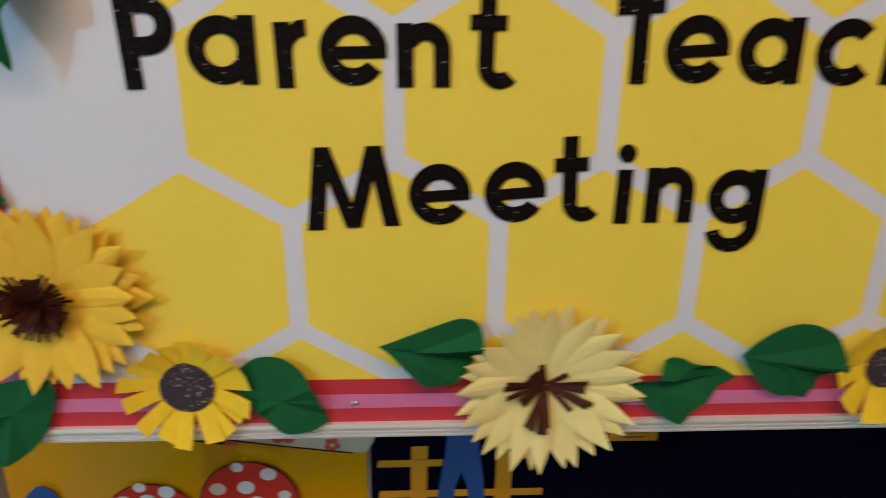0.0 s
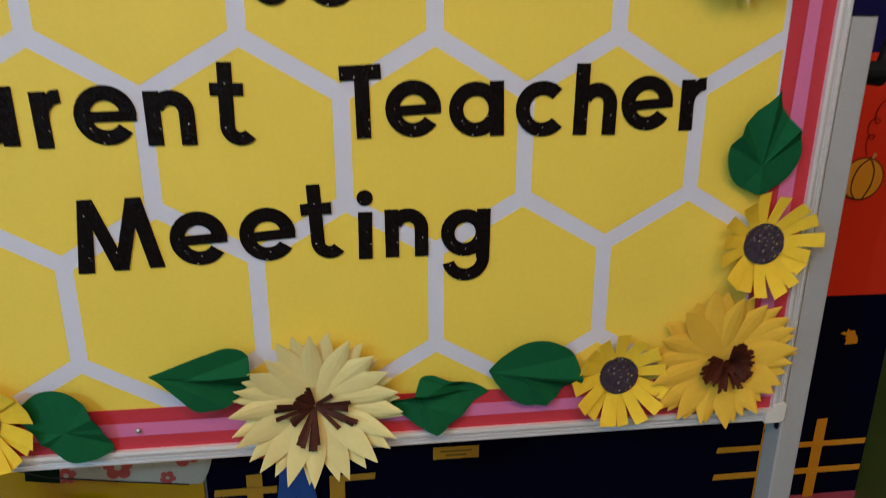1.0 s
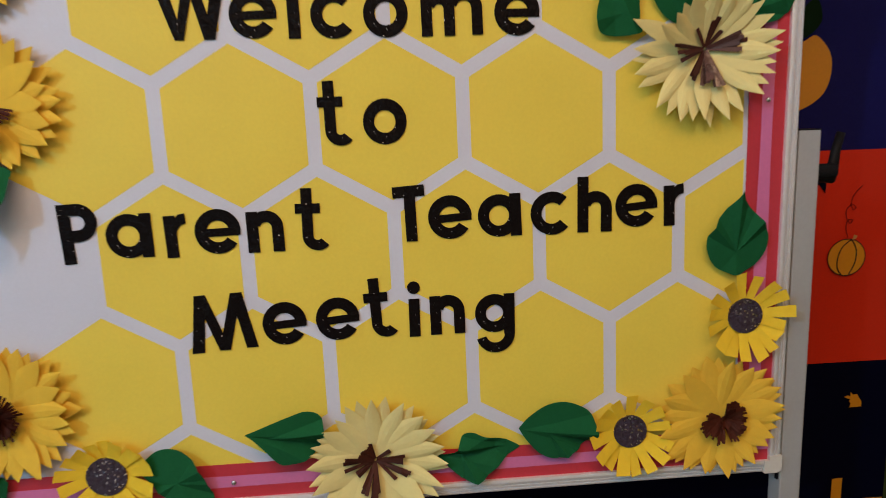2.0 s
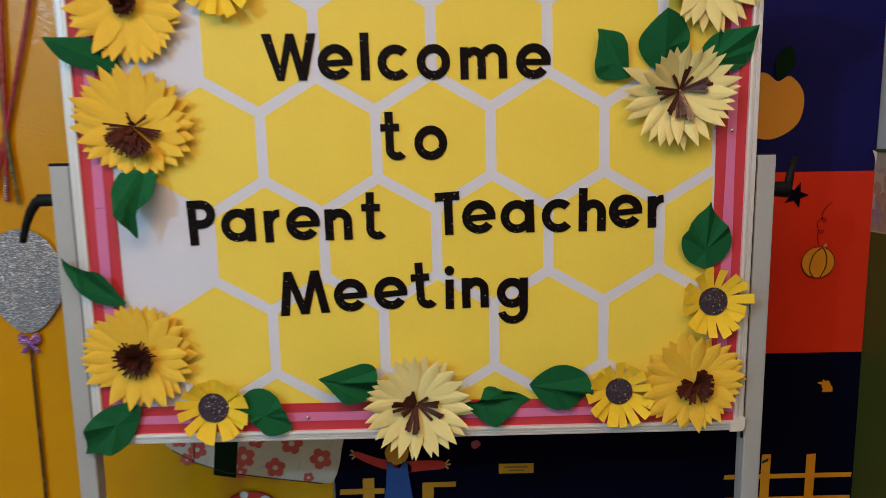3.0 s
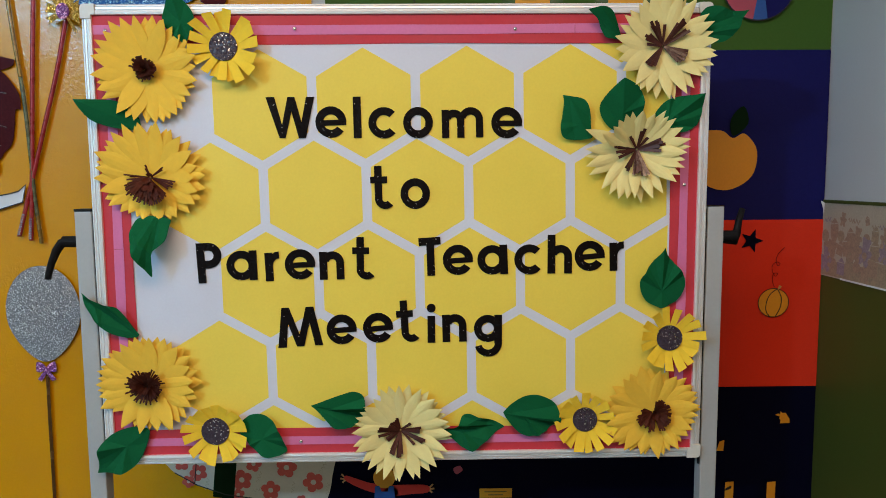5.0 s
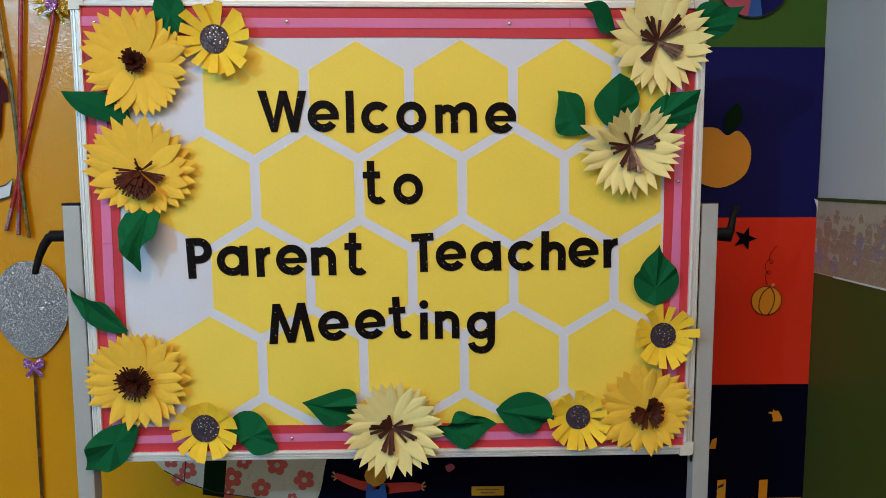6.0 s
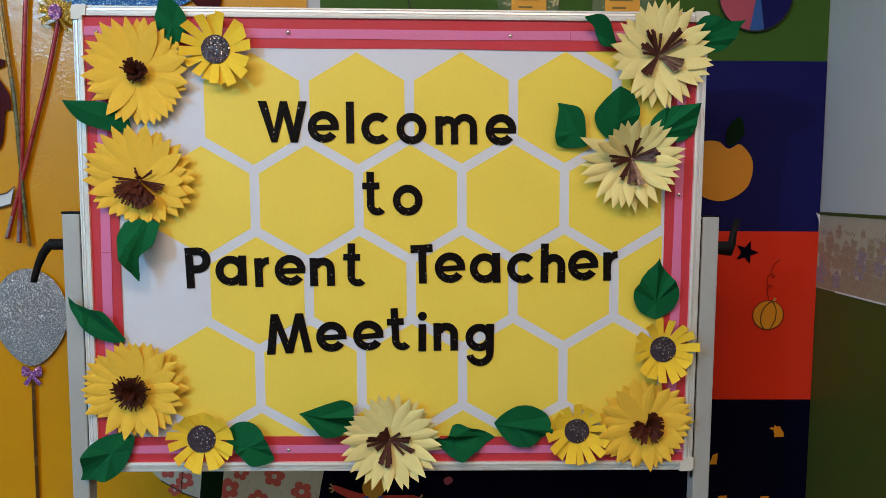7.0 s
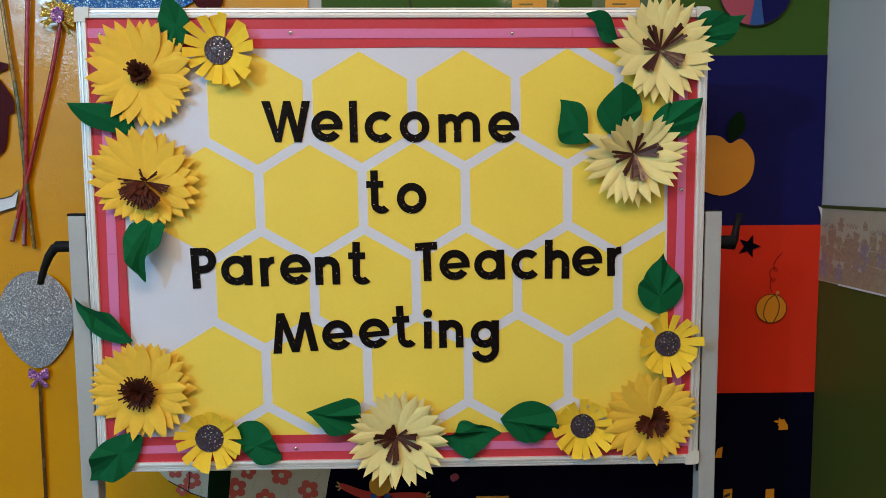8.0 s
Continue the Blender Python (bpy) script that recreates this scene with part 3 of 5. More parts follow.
def glyph(ch):
    bm, h, s = bmesh.new(), STROKE / 2, STROKE
    A, B, C_ = 0.0, -0.00025, -0.0005
    R = 0.0300
    if ch == "o":
        ring(bm, 0.0285, R, R, 0, 360, A, sx=0.96)
    elif ch == "c":
        ring(bm, 0.0295, R, R, 45, 318, A)
    elif ch == "e":
        ring(bm, 0.0295, R, R, 0, 322, A)
        poly(bm, [(0.012, R - 0.0065), (0.0588, R - 0.0065), (0.0588, R + 0.0040), (0.012, R + 0.0040)], B)
    elif ch == "a":
        ring(bm, 0.0290, 0.0293, 0.0293, 0, 360, A)
        bar(bm, 0.0520, 0.0, 0.0520, XH, B)
    elif ch == "g":
        ring(bm, 0.0290, 0.0285, 0.0275, 0, 360, A)
        bar(bm, 0.0500, -0.002, 0.0500, 0.0560, B)
        ring(bm, 0.0300, -0.0010, 0.0276, 196, 362, C_, w=0.0140)
    elif ch == "n":
        bar(bm, h, 0, h, 0.0550, A)
        ring(bm, 0.0255, 0.0330, 0.0228, 0, 165, B)
        bar(bm, 0.0483 - h, 0, 0.0483 - h, 0.0335, C_)
    elif ch == "h":
        bar(bm, h, 0, h, 0.0770, A)
        ring(bm, 0.0255, 0.0340, 0.0228, 0, 165, B)
        bar(bm, 0.0483 - h, 0, 0.0483 - h, 0.0345, C_)
    elif ch == "m":
        w = 0.0140
        bar(bm, w / 2, 0, w / 2, 0.0540, A, w)
        ring(bm, 0.0235, 0.0340, 0.0200, 0, 165, B, w)
        bar(bm, 0.0365, 0, 0.0365, 0.0345, C_, w)
        ring(bm, 0.0560, 0.0340, 0.0240, 0, 165, B - 0.0001, w)
        bar(bm, 0.0730, 0, 0.0730, 0.0345, C_ - 0.0001, w)
    elif ch == "r":
        bar(bm, h, 0, h, 0.0560, A)
        poly(bm, [(0.008, 0.0380), (0.014, 0.0520), (0.0200, 0.0570), (0.0280, 0.0580), (0.0285, 0.0445), (0.0220, 0.0430), (0.0165, 0.0370), (0.0150, 0.0290), (0.0095, 0.0290)], B)
    elif ch == "l":
        bar(bm, h, 0, h, 0.0790, A)
    elif ch == "i":
        bar(bm, h, 0, h, 0.0540, A)
        add_card(bm, disc(h, 0.0700, 0.0088, n=18), B, 0.0016)
    elif ch == "t":
        w = 0.0145
        bar(bm, 0.0155, 0.0180, 0.0155, 0.0840, A, w)
        bar(bm, 0.0, 0.0570, 0.0330, 0.0570, B, 0.0130)
        ring(bm, 0.0283, 0.0200, 0.0200, 178, 318, C_, 0.0140)
    elif ch == "P":
        bar(bm, h, 0, h, 0.0790, A)
        ring(bm, 0.0235, 0.0540, 0.0250, -90, 90, B)
        poly(bm, [(0.010, 0.0290), (0.0240, 0.0290), (0.0240, 0.0442), (0.010, 0.0442)], C_)
        poly(bm, [(0.010, 0.0638), (0.0240, 0.0638), (0.0240, 0.0790), (0.010, 0.0790)], C_)
    elif ch == "T":
        bar(bm, 0.0, 0.0668, 0.0430, 0.0695, A)
        bar(bm, 0.0245, 0, 0.0225, 0.0720, B)
    elif ch == "M":
        poly(bm, [(0, 0), (0.0165, 0), (0.0255, 0.0800), (0.0110, 0.0800)], A)
        poly(bm, [(0.0735, 0.002), (0.0890, 0.002), (0.0740, 0.0800), (0.0590, 0.0800)], A - 0.0001)
        poly(bm, [(0.0120, 0.0800), (0.0255, 0.0800), (0.0515, 0.0015), (0.0370, 0.0015)], B)
        poly(bm, [(0.0590, 0.0800), (0.0735, 0.0800), (0.0515, 0.0015), (0.0370, 0.0015)], C_)
    elif ch == "W":
        poly(bm, [(0, 0.0780), (0.0165, 0.0780), (0.0365, 0), (0.0250, 0)], A)
        poly(bm, [(0.0250, 0), (0.0365, 0), (0.0555, 0.0780), (0.0420, 0.0780)], B)
        poly(bm, [(0.0420, 0.0780), (0.0555, 0.0780), (0.0755, 0), (0.0620, 0)], A - 0.0001)
        poly(bm, [(0.0620, 0), (0.0755, 0), (0.0930, 0.0780), (0.0775, 0.0780)], C_)
    return bm


def word(text, places, turns):
    for ch, (x, z), a in zip(text, places, turns):
        ob = thing("letter", glyph(ch), M_LETTER, f"letter {ch} cut from black glitter card", "letter", group="letters of the word " + text)
        ob.matrix_world = pose(x, -0.0026, z, 0, -a, 0)


word("Welcome", [(-0.259, 1.567), (-0.163, 1.566), (-0.091, 1.566), (-0.062, 1.565), (0.005, 1.565), (0.080, 1.565), (0.176, 1.564)], (0, 2, 0.6, 0, 0, 1, 0))
word("to", [(-0.060, 1.428), (-0.002, 1.428)], (1, 0))
word("Parent", [(-0.401, 1.285), (-0.345, 1.290), (-0.269, 1.288), (-0.230, 1.290), (-0.163, 1.290), (-0.099, 1.290)], (2.5, 1, 2, 2, 1, -0.5))
word("Teacher", [(0.032, 1.296), (0.082, 1.295), (0.149, 1.296), (0.222, 1.296), (0.287, 1.298), (0.344, 1.300), (0.411, 1.302)], (0, 4, 2, 1, 0, 5, 1.5))
word("Meeting", [(-0.249, 1.154), (-0.150, 1.158), (-0.077, 1.160), (-0.011, 1.162), (0.048, 1.161), (0.078, 1.162), (0.139, 1.160)], (2, 4, 5, 3, 0, 1, 0))


# ---- paper flowers ----
def petal_mesh(kind, variant):
    """A paper petal along x, one unit long."""
    rnd = random.Random(variant * 7 + len(kind))
    wide, skew = 0.152 * (0.90 + 0.22 * rnd.random()), 0.05 * (rnd.random() - 0.5)
    curl, crease = 0.10 * rnd.random() - 0.02, 0.30 * rnd.random()
    full, sharp = 0.56, 1.7
    if kind == "spear":
        wide, full, sharp, curl = 0.140 * (0.90 + 0.22 * rnd.random()), 0.56, 1.55, 0.11 * rnd.random() - 0.02
    if kind == "strip":
        wide, crease, curl = 0.138 * (0.85 + 0.28 * rnd.random()), 0.0, 0.02 + 0.16 * rnd.random()

    def fn(u, v):
        s = 2 * v - 1
        if kind == "strip":
            half = wide * (0.60 + 0.40 * min(1, u * 1.15))
            lift = curl * u ** 2.2
            return (u + 0.015 * s * (variant - 2) * u, -lift, s * half + skew * u * u)
        half = wide * (0.50 + 0.50 * math.sin(math.pi / 2 * u / full) if u < full else max(0.02, 1 - ((u - full) / (1 - full)) ** sharp))
        lift = curl * (u - 0.2) * u
        return (u, -lift + crease * half * s * s * min(1, 1.6 * u), s * half + skew * u * u)
    bm = slab(fn, 12, 4, 0.005)
    bmesh.ops.recalc_face_normals(bm, faces=bm.faces)
    data = bpy.data.meshes.new("petal")
    bm.to_mesh(data)
    bm.free()
    return data


PETALS = {}
for kind, mat in (("lance", M_YELLOW), ("spear", M_CREAM), ("strip", M_LEMON)):
    PETALS[kind] = []
    for variant in range(5):
        data = petal_mesh(kind, variant)
        data.materials.append(mat)
        PETALS[kind].append(data)


def add_ring(flower, kind, size, rows, tilt, height, rnd, broad=1.0, cup=0.0):
    """One cut paper ring of petals: rows of the way each one points and its share of the full length."""
    for k, (a, share) in enumerate(rows):
        p = new("petal", PETALS[kind][rnd.randrange(5)])
        p.parent = flower
        lean = tilt + 2.4 * (rnd.random() - 0.5) + cup * math.degrees(math.acos(min(1.0, share)))
        share /= math.cos(radians(lean - tilt)) if cup else 1.0
        p.matrix_local = (Matrix.Translation((0, -height - 0.0004 * (k % 3), 0)) @ pose(0, 0, 0, 0, -a, 0) @ pose(0, 0, 0, 0, 0, -lean)
                          @ pose(0, 0, 0, 5 * (rnd.random() - 0.5), 0, 0)
                          @ Matrix.Diagonal((size * share, size, size * broad * (0.92 + 0.18 * rnd.random()), 1)))


def strip_bundle(bm, angle, spread, count, length, width, tilt, rnd, start=0.002, origin=(0, 0, 0)):
    """Thin paper strips fanning out from a point, each turned a little."""
    for i in range(count):
        a = radians(angle + spread * ((i + 0.5) / count - 0.5) + 3 * (rnd.random() - 0.5))
        t = radians(tilt + 10 * (rnd.random() - 0.5))
        way = Vector((math.cos(a) * math.cos(t), -math.sin(t), math.sin(a) * math.cos(t)))
        side = Vector((-math.sin(a), 0.5 * (rnd.random() - 0.5), math.cos(a))) * width / 2
        l = length * (0.80 + 0.32 * rnd.random())
        o = Vector(origin) + Vector((0, -0.0003 * i, 0))
        p, q = o + way * start, o + way * l
        drop = Vector((0, 0.0005, 0))
        vs = [bm.verts.new(c) for c in (p + side * 0.6, q + side, q - side, p - side * 0.6)]
        ws = [bm.verts.new(v.co + drop) for v in vs]
        bm.faces.new(vs)
        bm.faces.new(ws[::-1])
        for k in range(4):
            bm.faces.new((vs[k], ws[k], ws[(k + 1) % 4], vs[(k + 1) % 4]))


def flower_base(name, label, x, z, y, face, group):
    ob = anchor(name, label, "paper flower", group)
    ob.matrix_world = pose(x, y, z, face[0], 0, face[1])
    return ob


def sun_flower(x, z, size, seed, tuft, front, back, broad=1.0, face=(0, 0), y=-0.0055, strip=0.0034):
    rnd = random.Random(seed)
    ob = flower_base("paper_sunflower", "large golden yellow paper flower with a fringed brown centre", x, z, y, face, "large yellow paper flowers")
    add_ring(ob, "lance", size, back, 4.2, 0.0, rnd, broad)
    add_ring(ob, "lance", size, front, 7.4, 0.0012, rnd, broad)
    bm = bmesh.new()
    for angle, spread, count, length, tilt in tuft:
        strip_bundle(bm, angle, spread, int(count * 1.2), length, strip, tilt, rnd, origin=(0, -0.007, 0))
    tagged(part("fringed_centre", bm, M_BROWN, ob, "dark brown fringed paper centre"), kind="stuff")
    return ob


def pale_flower(x, z, size, seed, fans, front, back, broad=1.0, glossy=None, cup=0.0, face=(0, 0), y=-0.0055):
    rnd = random.Random(seed)
    ob = flower_base("paper_daisy", "large pale cream paper flower with brown foil strips at its centre", x, z, y, face, "pale cream paper flowers")
    add_ring(ob, "spear", size, back, 5.5, 0.0, rnd, broad, cup)
    add_ring(ob, "spear", size, front, 9.5, 0.0012, rnd, broad, cup)
    for angle, spread, count, length in fans:
        for k in range(count):
            bm = bmesh.new()
            strip_bundle(bm, angle + spread * ((k + 0.5) / count - 0.5), 0, 1, length, 0.0058, 14 + 16 * cup, rnd, origin=(0, -0.0070 - 0.0003 * k, 0))
            part("foil_strip", bm, M_GLOSS if angle == glossy else M_FOIL, ob)
    return ob


def disc_flower(x, z, size, seed, disc_r, front, back, face=(0, 0), y=-0.0055):
    rnd = random.Random(seed)
    ob = flower_base("small_paper_flower", "small lemon yellow strip-petal paper flower with glittering dark disc", x, z, y, face, "small lemon paper flowers")
    add_ring(ob, "strip", size, back, 4, 0.0, rnd)
    add_ring(ob, "strip", size, front, 7, 0.0010, rnd)
    bm = card(disc(0, 0, disc_r, n=32), -0.0085, 0.0035)
    part("glitter_disc", bm, M_DISC, ob, "dark purple-grey glitter foam disc")
    return ob


POM = ((0, 360, 40, 0.023, 16), (20, 360, 30, 0.021, 42), (50, 360, 16, 0.017, 70))
BIGPOM = ((0, 360, 40, 0.036, 12), (20, 360, 34, 0.034, 30), (50, 360, 22, 0.027, 60))
DROOP = ((268, 104, 40, 0.051, 14), (266, 96, 30, 0.047, 26), (266, 110, 22, 0.038, 42), (266, 140, 14, 0.024, 60), (110, 10, 2, 0.024, 18), (30, 8, 2, 0.034, 18),
         (176, 6, 2, 0.046, 10), (188, 8, 2, 0.040, 12), (206, 24, 6, 0.046, 14), (338, 26, 6, 0.048, 14), (90, 90, 8, 0.011, 40))
LOPSIDE = ((35, 110, 30, 0.032, 14), (30, 150, 26, 0.029, 38), (228, 80, 26, 0.036, 16), (315, 50, 20, 0.037, 16), (172, 40, 8, 0.026, 20), (60, 360, 18, 0.021, 58))
sun_flower(-0.480, 1.697, 0.102, 11, POM,
           ((98, 1.0), (80, 1.0), (65, 1.0), (44, 0.93), (14, 1.0), (-13, 1.0), (-30, 0.98), (-57, 1.02), (-80, 1.0), (-105, 0.97), (-124, 0.98), (-157, 0.97), (-175, 1.0), (165, 1.0), (148, 1.03), (124, 1.06), (112, 1.02)),
           ((89, 0.96), (72, 0.96), (55, 0.95), (36, 0.97), (24, 0.9), (3, 0.95), (-20, 0.96), (-40, 0.95), (-48, 0.99), (-66, 1.0), (-73, 1.02), (-92, 0.98), (-115, 0.97), (-148, 0.98), (-165, 0.94), (157, 1.0), (136, 1.03)), 1.02)
sun_flower(-0.481, 1.495, 0.104, 12, DROOP,
           ((114, 1.08), (98, 1.02), (79, 1.04), (64, 0.98), (50, 0.98), (30, 0.96), (12, 0.9), (-1, 0.84), (-17, 0.93), (-32, 0.98), (-57, 0.88), (-79, 0.88), (-102, 0.83), (-121, 0.79), (-147, 0.93), (-165, 0.94), (170, 1.0), (153, 1.08), (139, 1.02), (127, 1.06)),
           ((106, 0.98), (88, 0.96), (70, 0.95), (40, 1.02), (23, 1.04), (8, 1.04), (1, 1.04), (-11, 1.03), (-24, 1.02), (-44, 0.97), (-66, 0.86), (-90, 0.82), (-111, 0.79), (-133, 0.86), (-156, 0.94), (180, 1.03), (162, 1.0), (146, 1.0)), 1.03)
sun_flower(-0.506, 1.087, 0.104, 13, BIGPOM,
           ((100, 0.97), (83, 0.96), (68, 0.99), (50, 0.99), (23, 0.92), (5, 0.93), (-8, 0.93), (-26, 0.94), (-61, 0.99), (-80, 0.91), (-100, 0.95), (-123, 0.97), (-153, 1.0), (-166, 0.93), (177, 0.95), (163, 0.96), (145, 0.98), (130, 0.93), (117, 0.95)),
           ((92, 0.93), (75, 0.97), (59, 0.97), (44, 1.03), (33, 1.04), (15, 0.99), (2, 1.06), (-16, 0.98), (-42, 0.97), (-51, 0.95), (-66, 0.97), (-90, 0.88), (-111, 0.87), (-142, 0.86), (-175, 0.94), (170, 0.93), (155, 0.94), (137, 0.94), (109, 0.93)), 1.03)
sun_flower(0.500, 1.017, 0.1025, 14, LOPSIDE,
           ((107, 0.99), (83, 0.88), (60, 0.86), (38, 0.93), (27, 0.95), (10, 0.91), (-4, 0.88), (-24, 0.84), (-35, 0.84), (-56, 0.89), (-84, 0.93), (-107, 0.87), (-129, 0.94), (-144, 1.03), (-168, 0.98), (176, 0.96), (157, 0.97), (131, 0.95)),
           ((120, 0.93), (95, 0.92), (72, 0.88), (47, 0.95), (33, 0.93), (19, 0.93), (3, 0.95), (-14, 0.86), (-45, 0.83), (-67, 0.85), (-76, 0.88), (-101, 0.86), (-121, 0.89), (-137, 0.93), (-156, 0.96), (166, 0.95), (147, 0.97)), 1.0)
pale_flower(0.503, 1.737, 0.104, 21,
            ((116, 22, 6, 0.050), (88, 6, 1, 0.040), (54, 14, 4, 0.056), (32, 12, 4, 0.052), (152, 20, 5, 0.042), (176, 4, 1, 0.044), (234, 24, 7, 0.048), (322, 26, 8, 0.050), (342, 10, 3, 0.048)),
            ((105, 0.97), (87, 1.0), (72, 1.0), (55, 1.02), (26, 1.0), (5, 1.01), (-12, 1.0), (-39, 0.92), (-64, 1.0), (-85, 1.0), (-109, 0.93), (-127, 0.9), (-150, 0.92), (171, 0.95), (144, 0.94), (124, 0.9)),
            ((96, 0.98), (80, 0.96), (64, 0.93), (34, 0.99), (15, 0.95), (-5, 0.97), (-20, 1.0), (-31, 0.97), (-54, 0.97), (-76, 1.0), (-97, 0.97), (-119, 0.92), (-164, 0.88), (-177, 0.9), (156, 0.9), (134, 0.9), (114, 0.94)), glossy=322)
pale_flower(0.457, 1.542, 0.105, 22,
            ((122, 8, 2, 0.036), (78, 14, 5, 0.046), (50, 4, 1, 0.038), (16, 22, 6, 0.050), (356, 8, 3, 0.050), (176, 4, 2, 0.046), (189, 6, 2, 0.046), (204, 4, 1, 0.040), (240, 14, 5, 0.046), (274, 34, 12, 0.056)),
            ((117, 0.77), (90, 0.76), (58, 0.85), (41, 0.87), (10, 0.96), (-6, 0.88), (-24, 0.91), (-44, 0.94), (-76, 0.98), (-96, 0.95), (-113, 1.01), (-134, 1.02), (-163, 1.04), (179, 1.01), (160, 0.86), (143, 0.75)),
            ((104, 0.72), (70, 0.71), (50, 0.79), (26, 0.88), (3, 0.94), (-15, 0.87), (-34, 0.90), (-62, 0.95), (-86, 1.00), (-104, 0.96), (-123, 0.99), (-152, 1.03), (-172, 1.00), (159, 1.05), (130, 0.73)), 0.86, glossy=274, cup=0.5)
pale_flower(-0.008, 0.988, 0.1035, 23,
            ((138, 70, 16, 0.026), (174, 14, 3, 0.042), (194, 10, 2, 0.044), (214, 8, 2, 0.038), (4, 16, 6, 0.042), (34, 4, 1, 0.028), (334, 12, 4, 0.048), (314, 4, 1, 0.046), (268, 14, 4, 0.050), (247, 12, 3, 0.050)),
            ((113, 0.95), (92, 0.94), (65, 0.97), (44, 0.97), (29, 0.97), (12, 0.99), (-4, 1.01), (-22, 1.02), (-45, 1.0), (-69, 1.02), (-91, 1.0), (-110, 1.02), (-131, 1.0), (-157, 0.97), (179, 0.95), (162, 0.92), (143, 0.88), (128, 0.86)),
            ((102, 0.94), (80, 0.95), (54, 0.97), (37, 0.93), (20, 0.95), (4, 0.97), (-10, 1.02), (-34, 1.02), (-56, 1.0), (-76, 1.0), (-96, 1.02), (-120, 0.98), (-142, 0.97), (-163, 0.97), (171, 0.9), (153, 0.87)))
disc_flower(-0.333, 1.740, 0.070, 31, 0.0265,
            ((80, 0.98), (113, 0.95), (139, 1.02), (161, 0.93), (186, 0.95), (232, 0.86), (268, 0.95), (296, 1.1), (319, 1.12), (337, 1.0), (5, 1.0), (28, 0.97)),
            ((46, 0.98), (92, 0.9), (205, 0.9), (250, 0.85), (282, 0.95)))
disc_flower(-0.377, 0.990, 0.070, 32, 0.0275,
            ((7, 0.93), (-18, 0.98), (-52, 0.95), (-66, 0.93), (-96, 0.97), (-138, 0.92), (-168, 0.9), (171, 0.95), (150, 0.86), (128, 0.8), (68, 0.82), (40, 0.88)),
            ((24, 0.9), (-34, 0.93), (-114, 0.9), (110, 0.76), (88, 0.78)))
disc_flower(0.363, 1.004, 0.066, 33, 0.0245,
            ((160, 0.87), (-172, 0.97), (-145, 0.98), (-104, 1.0), (-84, 1.02), (-64, 1.02), (-42, 1.05), (8, 0.9), (37, 0.87), (62, 0.84), (117, 0.84)),
            ((-126, 0.95), (-22, 1.0), (88, 0.86), (140, 0.85)))
disc_flower(0.530, 1.169, 0.067, 34, 0.0255,
            ((99, 0.97), (75, 0.92), (50, 0.95), (31, 0.99), (5, 1.05), (-16, 0.9), (-50, 0.99), (-70, 1.02), (-94, 0.98), (-134, 0.95), (-162, 0.93), (172, 0.9), (122, 0.92)),
            ((-33, 0.9), (-114, 0.93), (150, 0.92)))


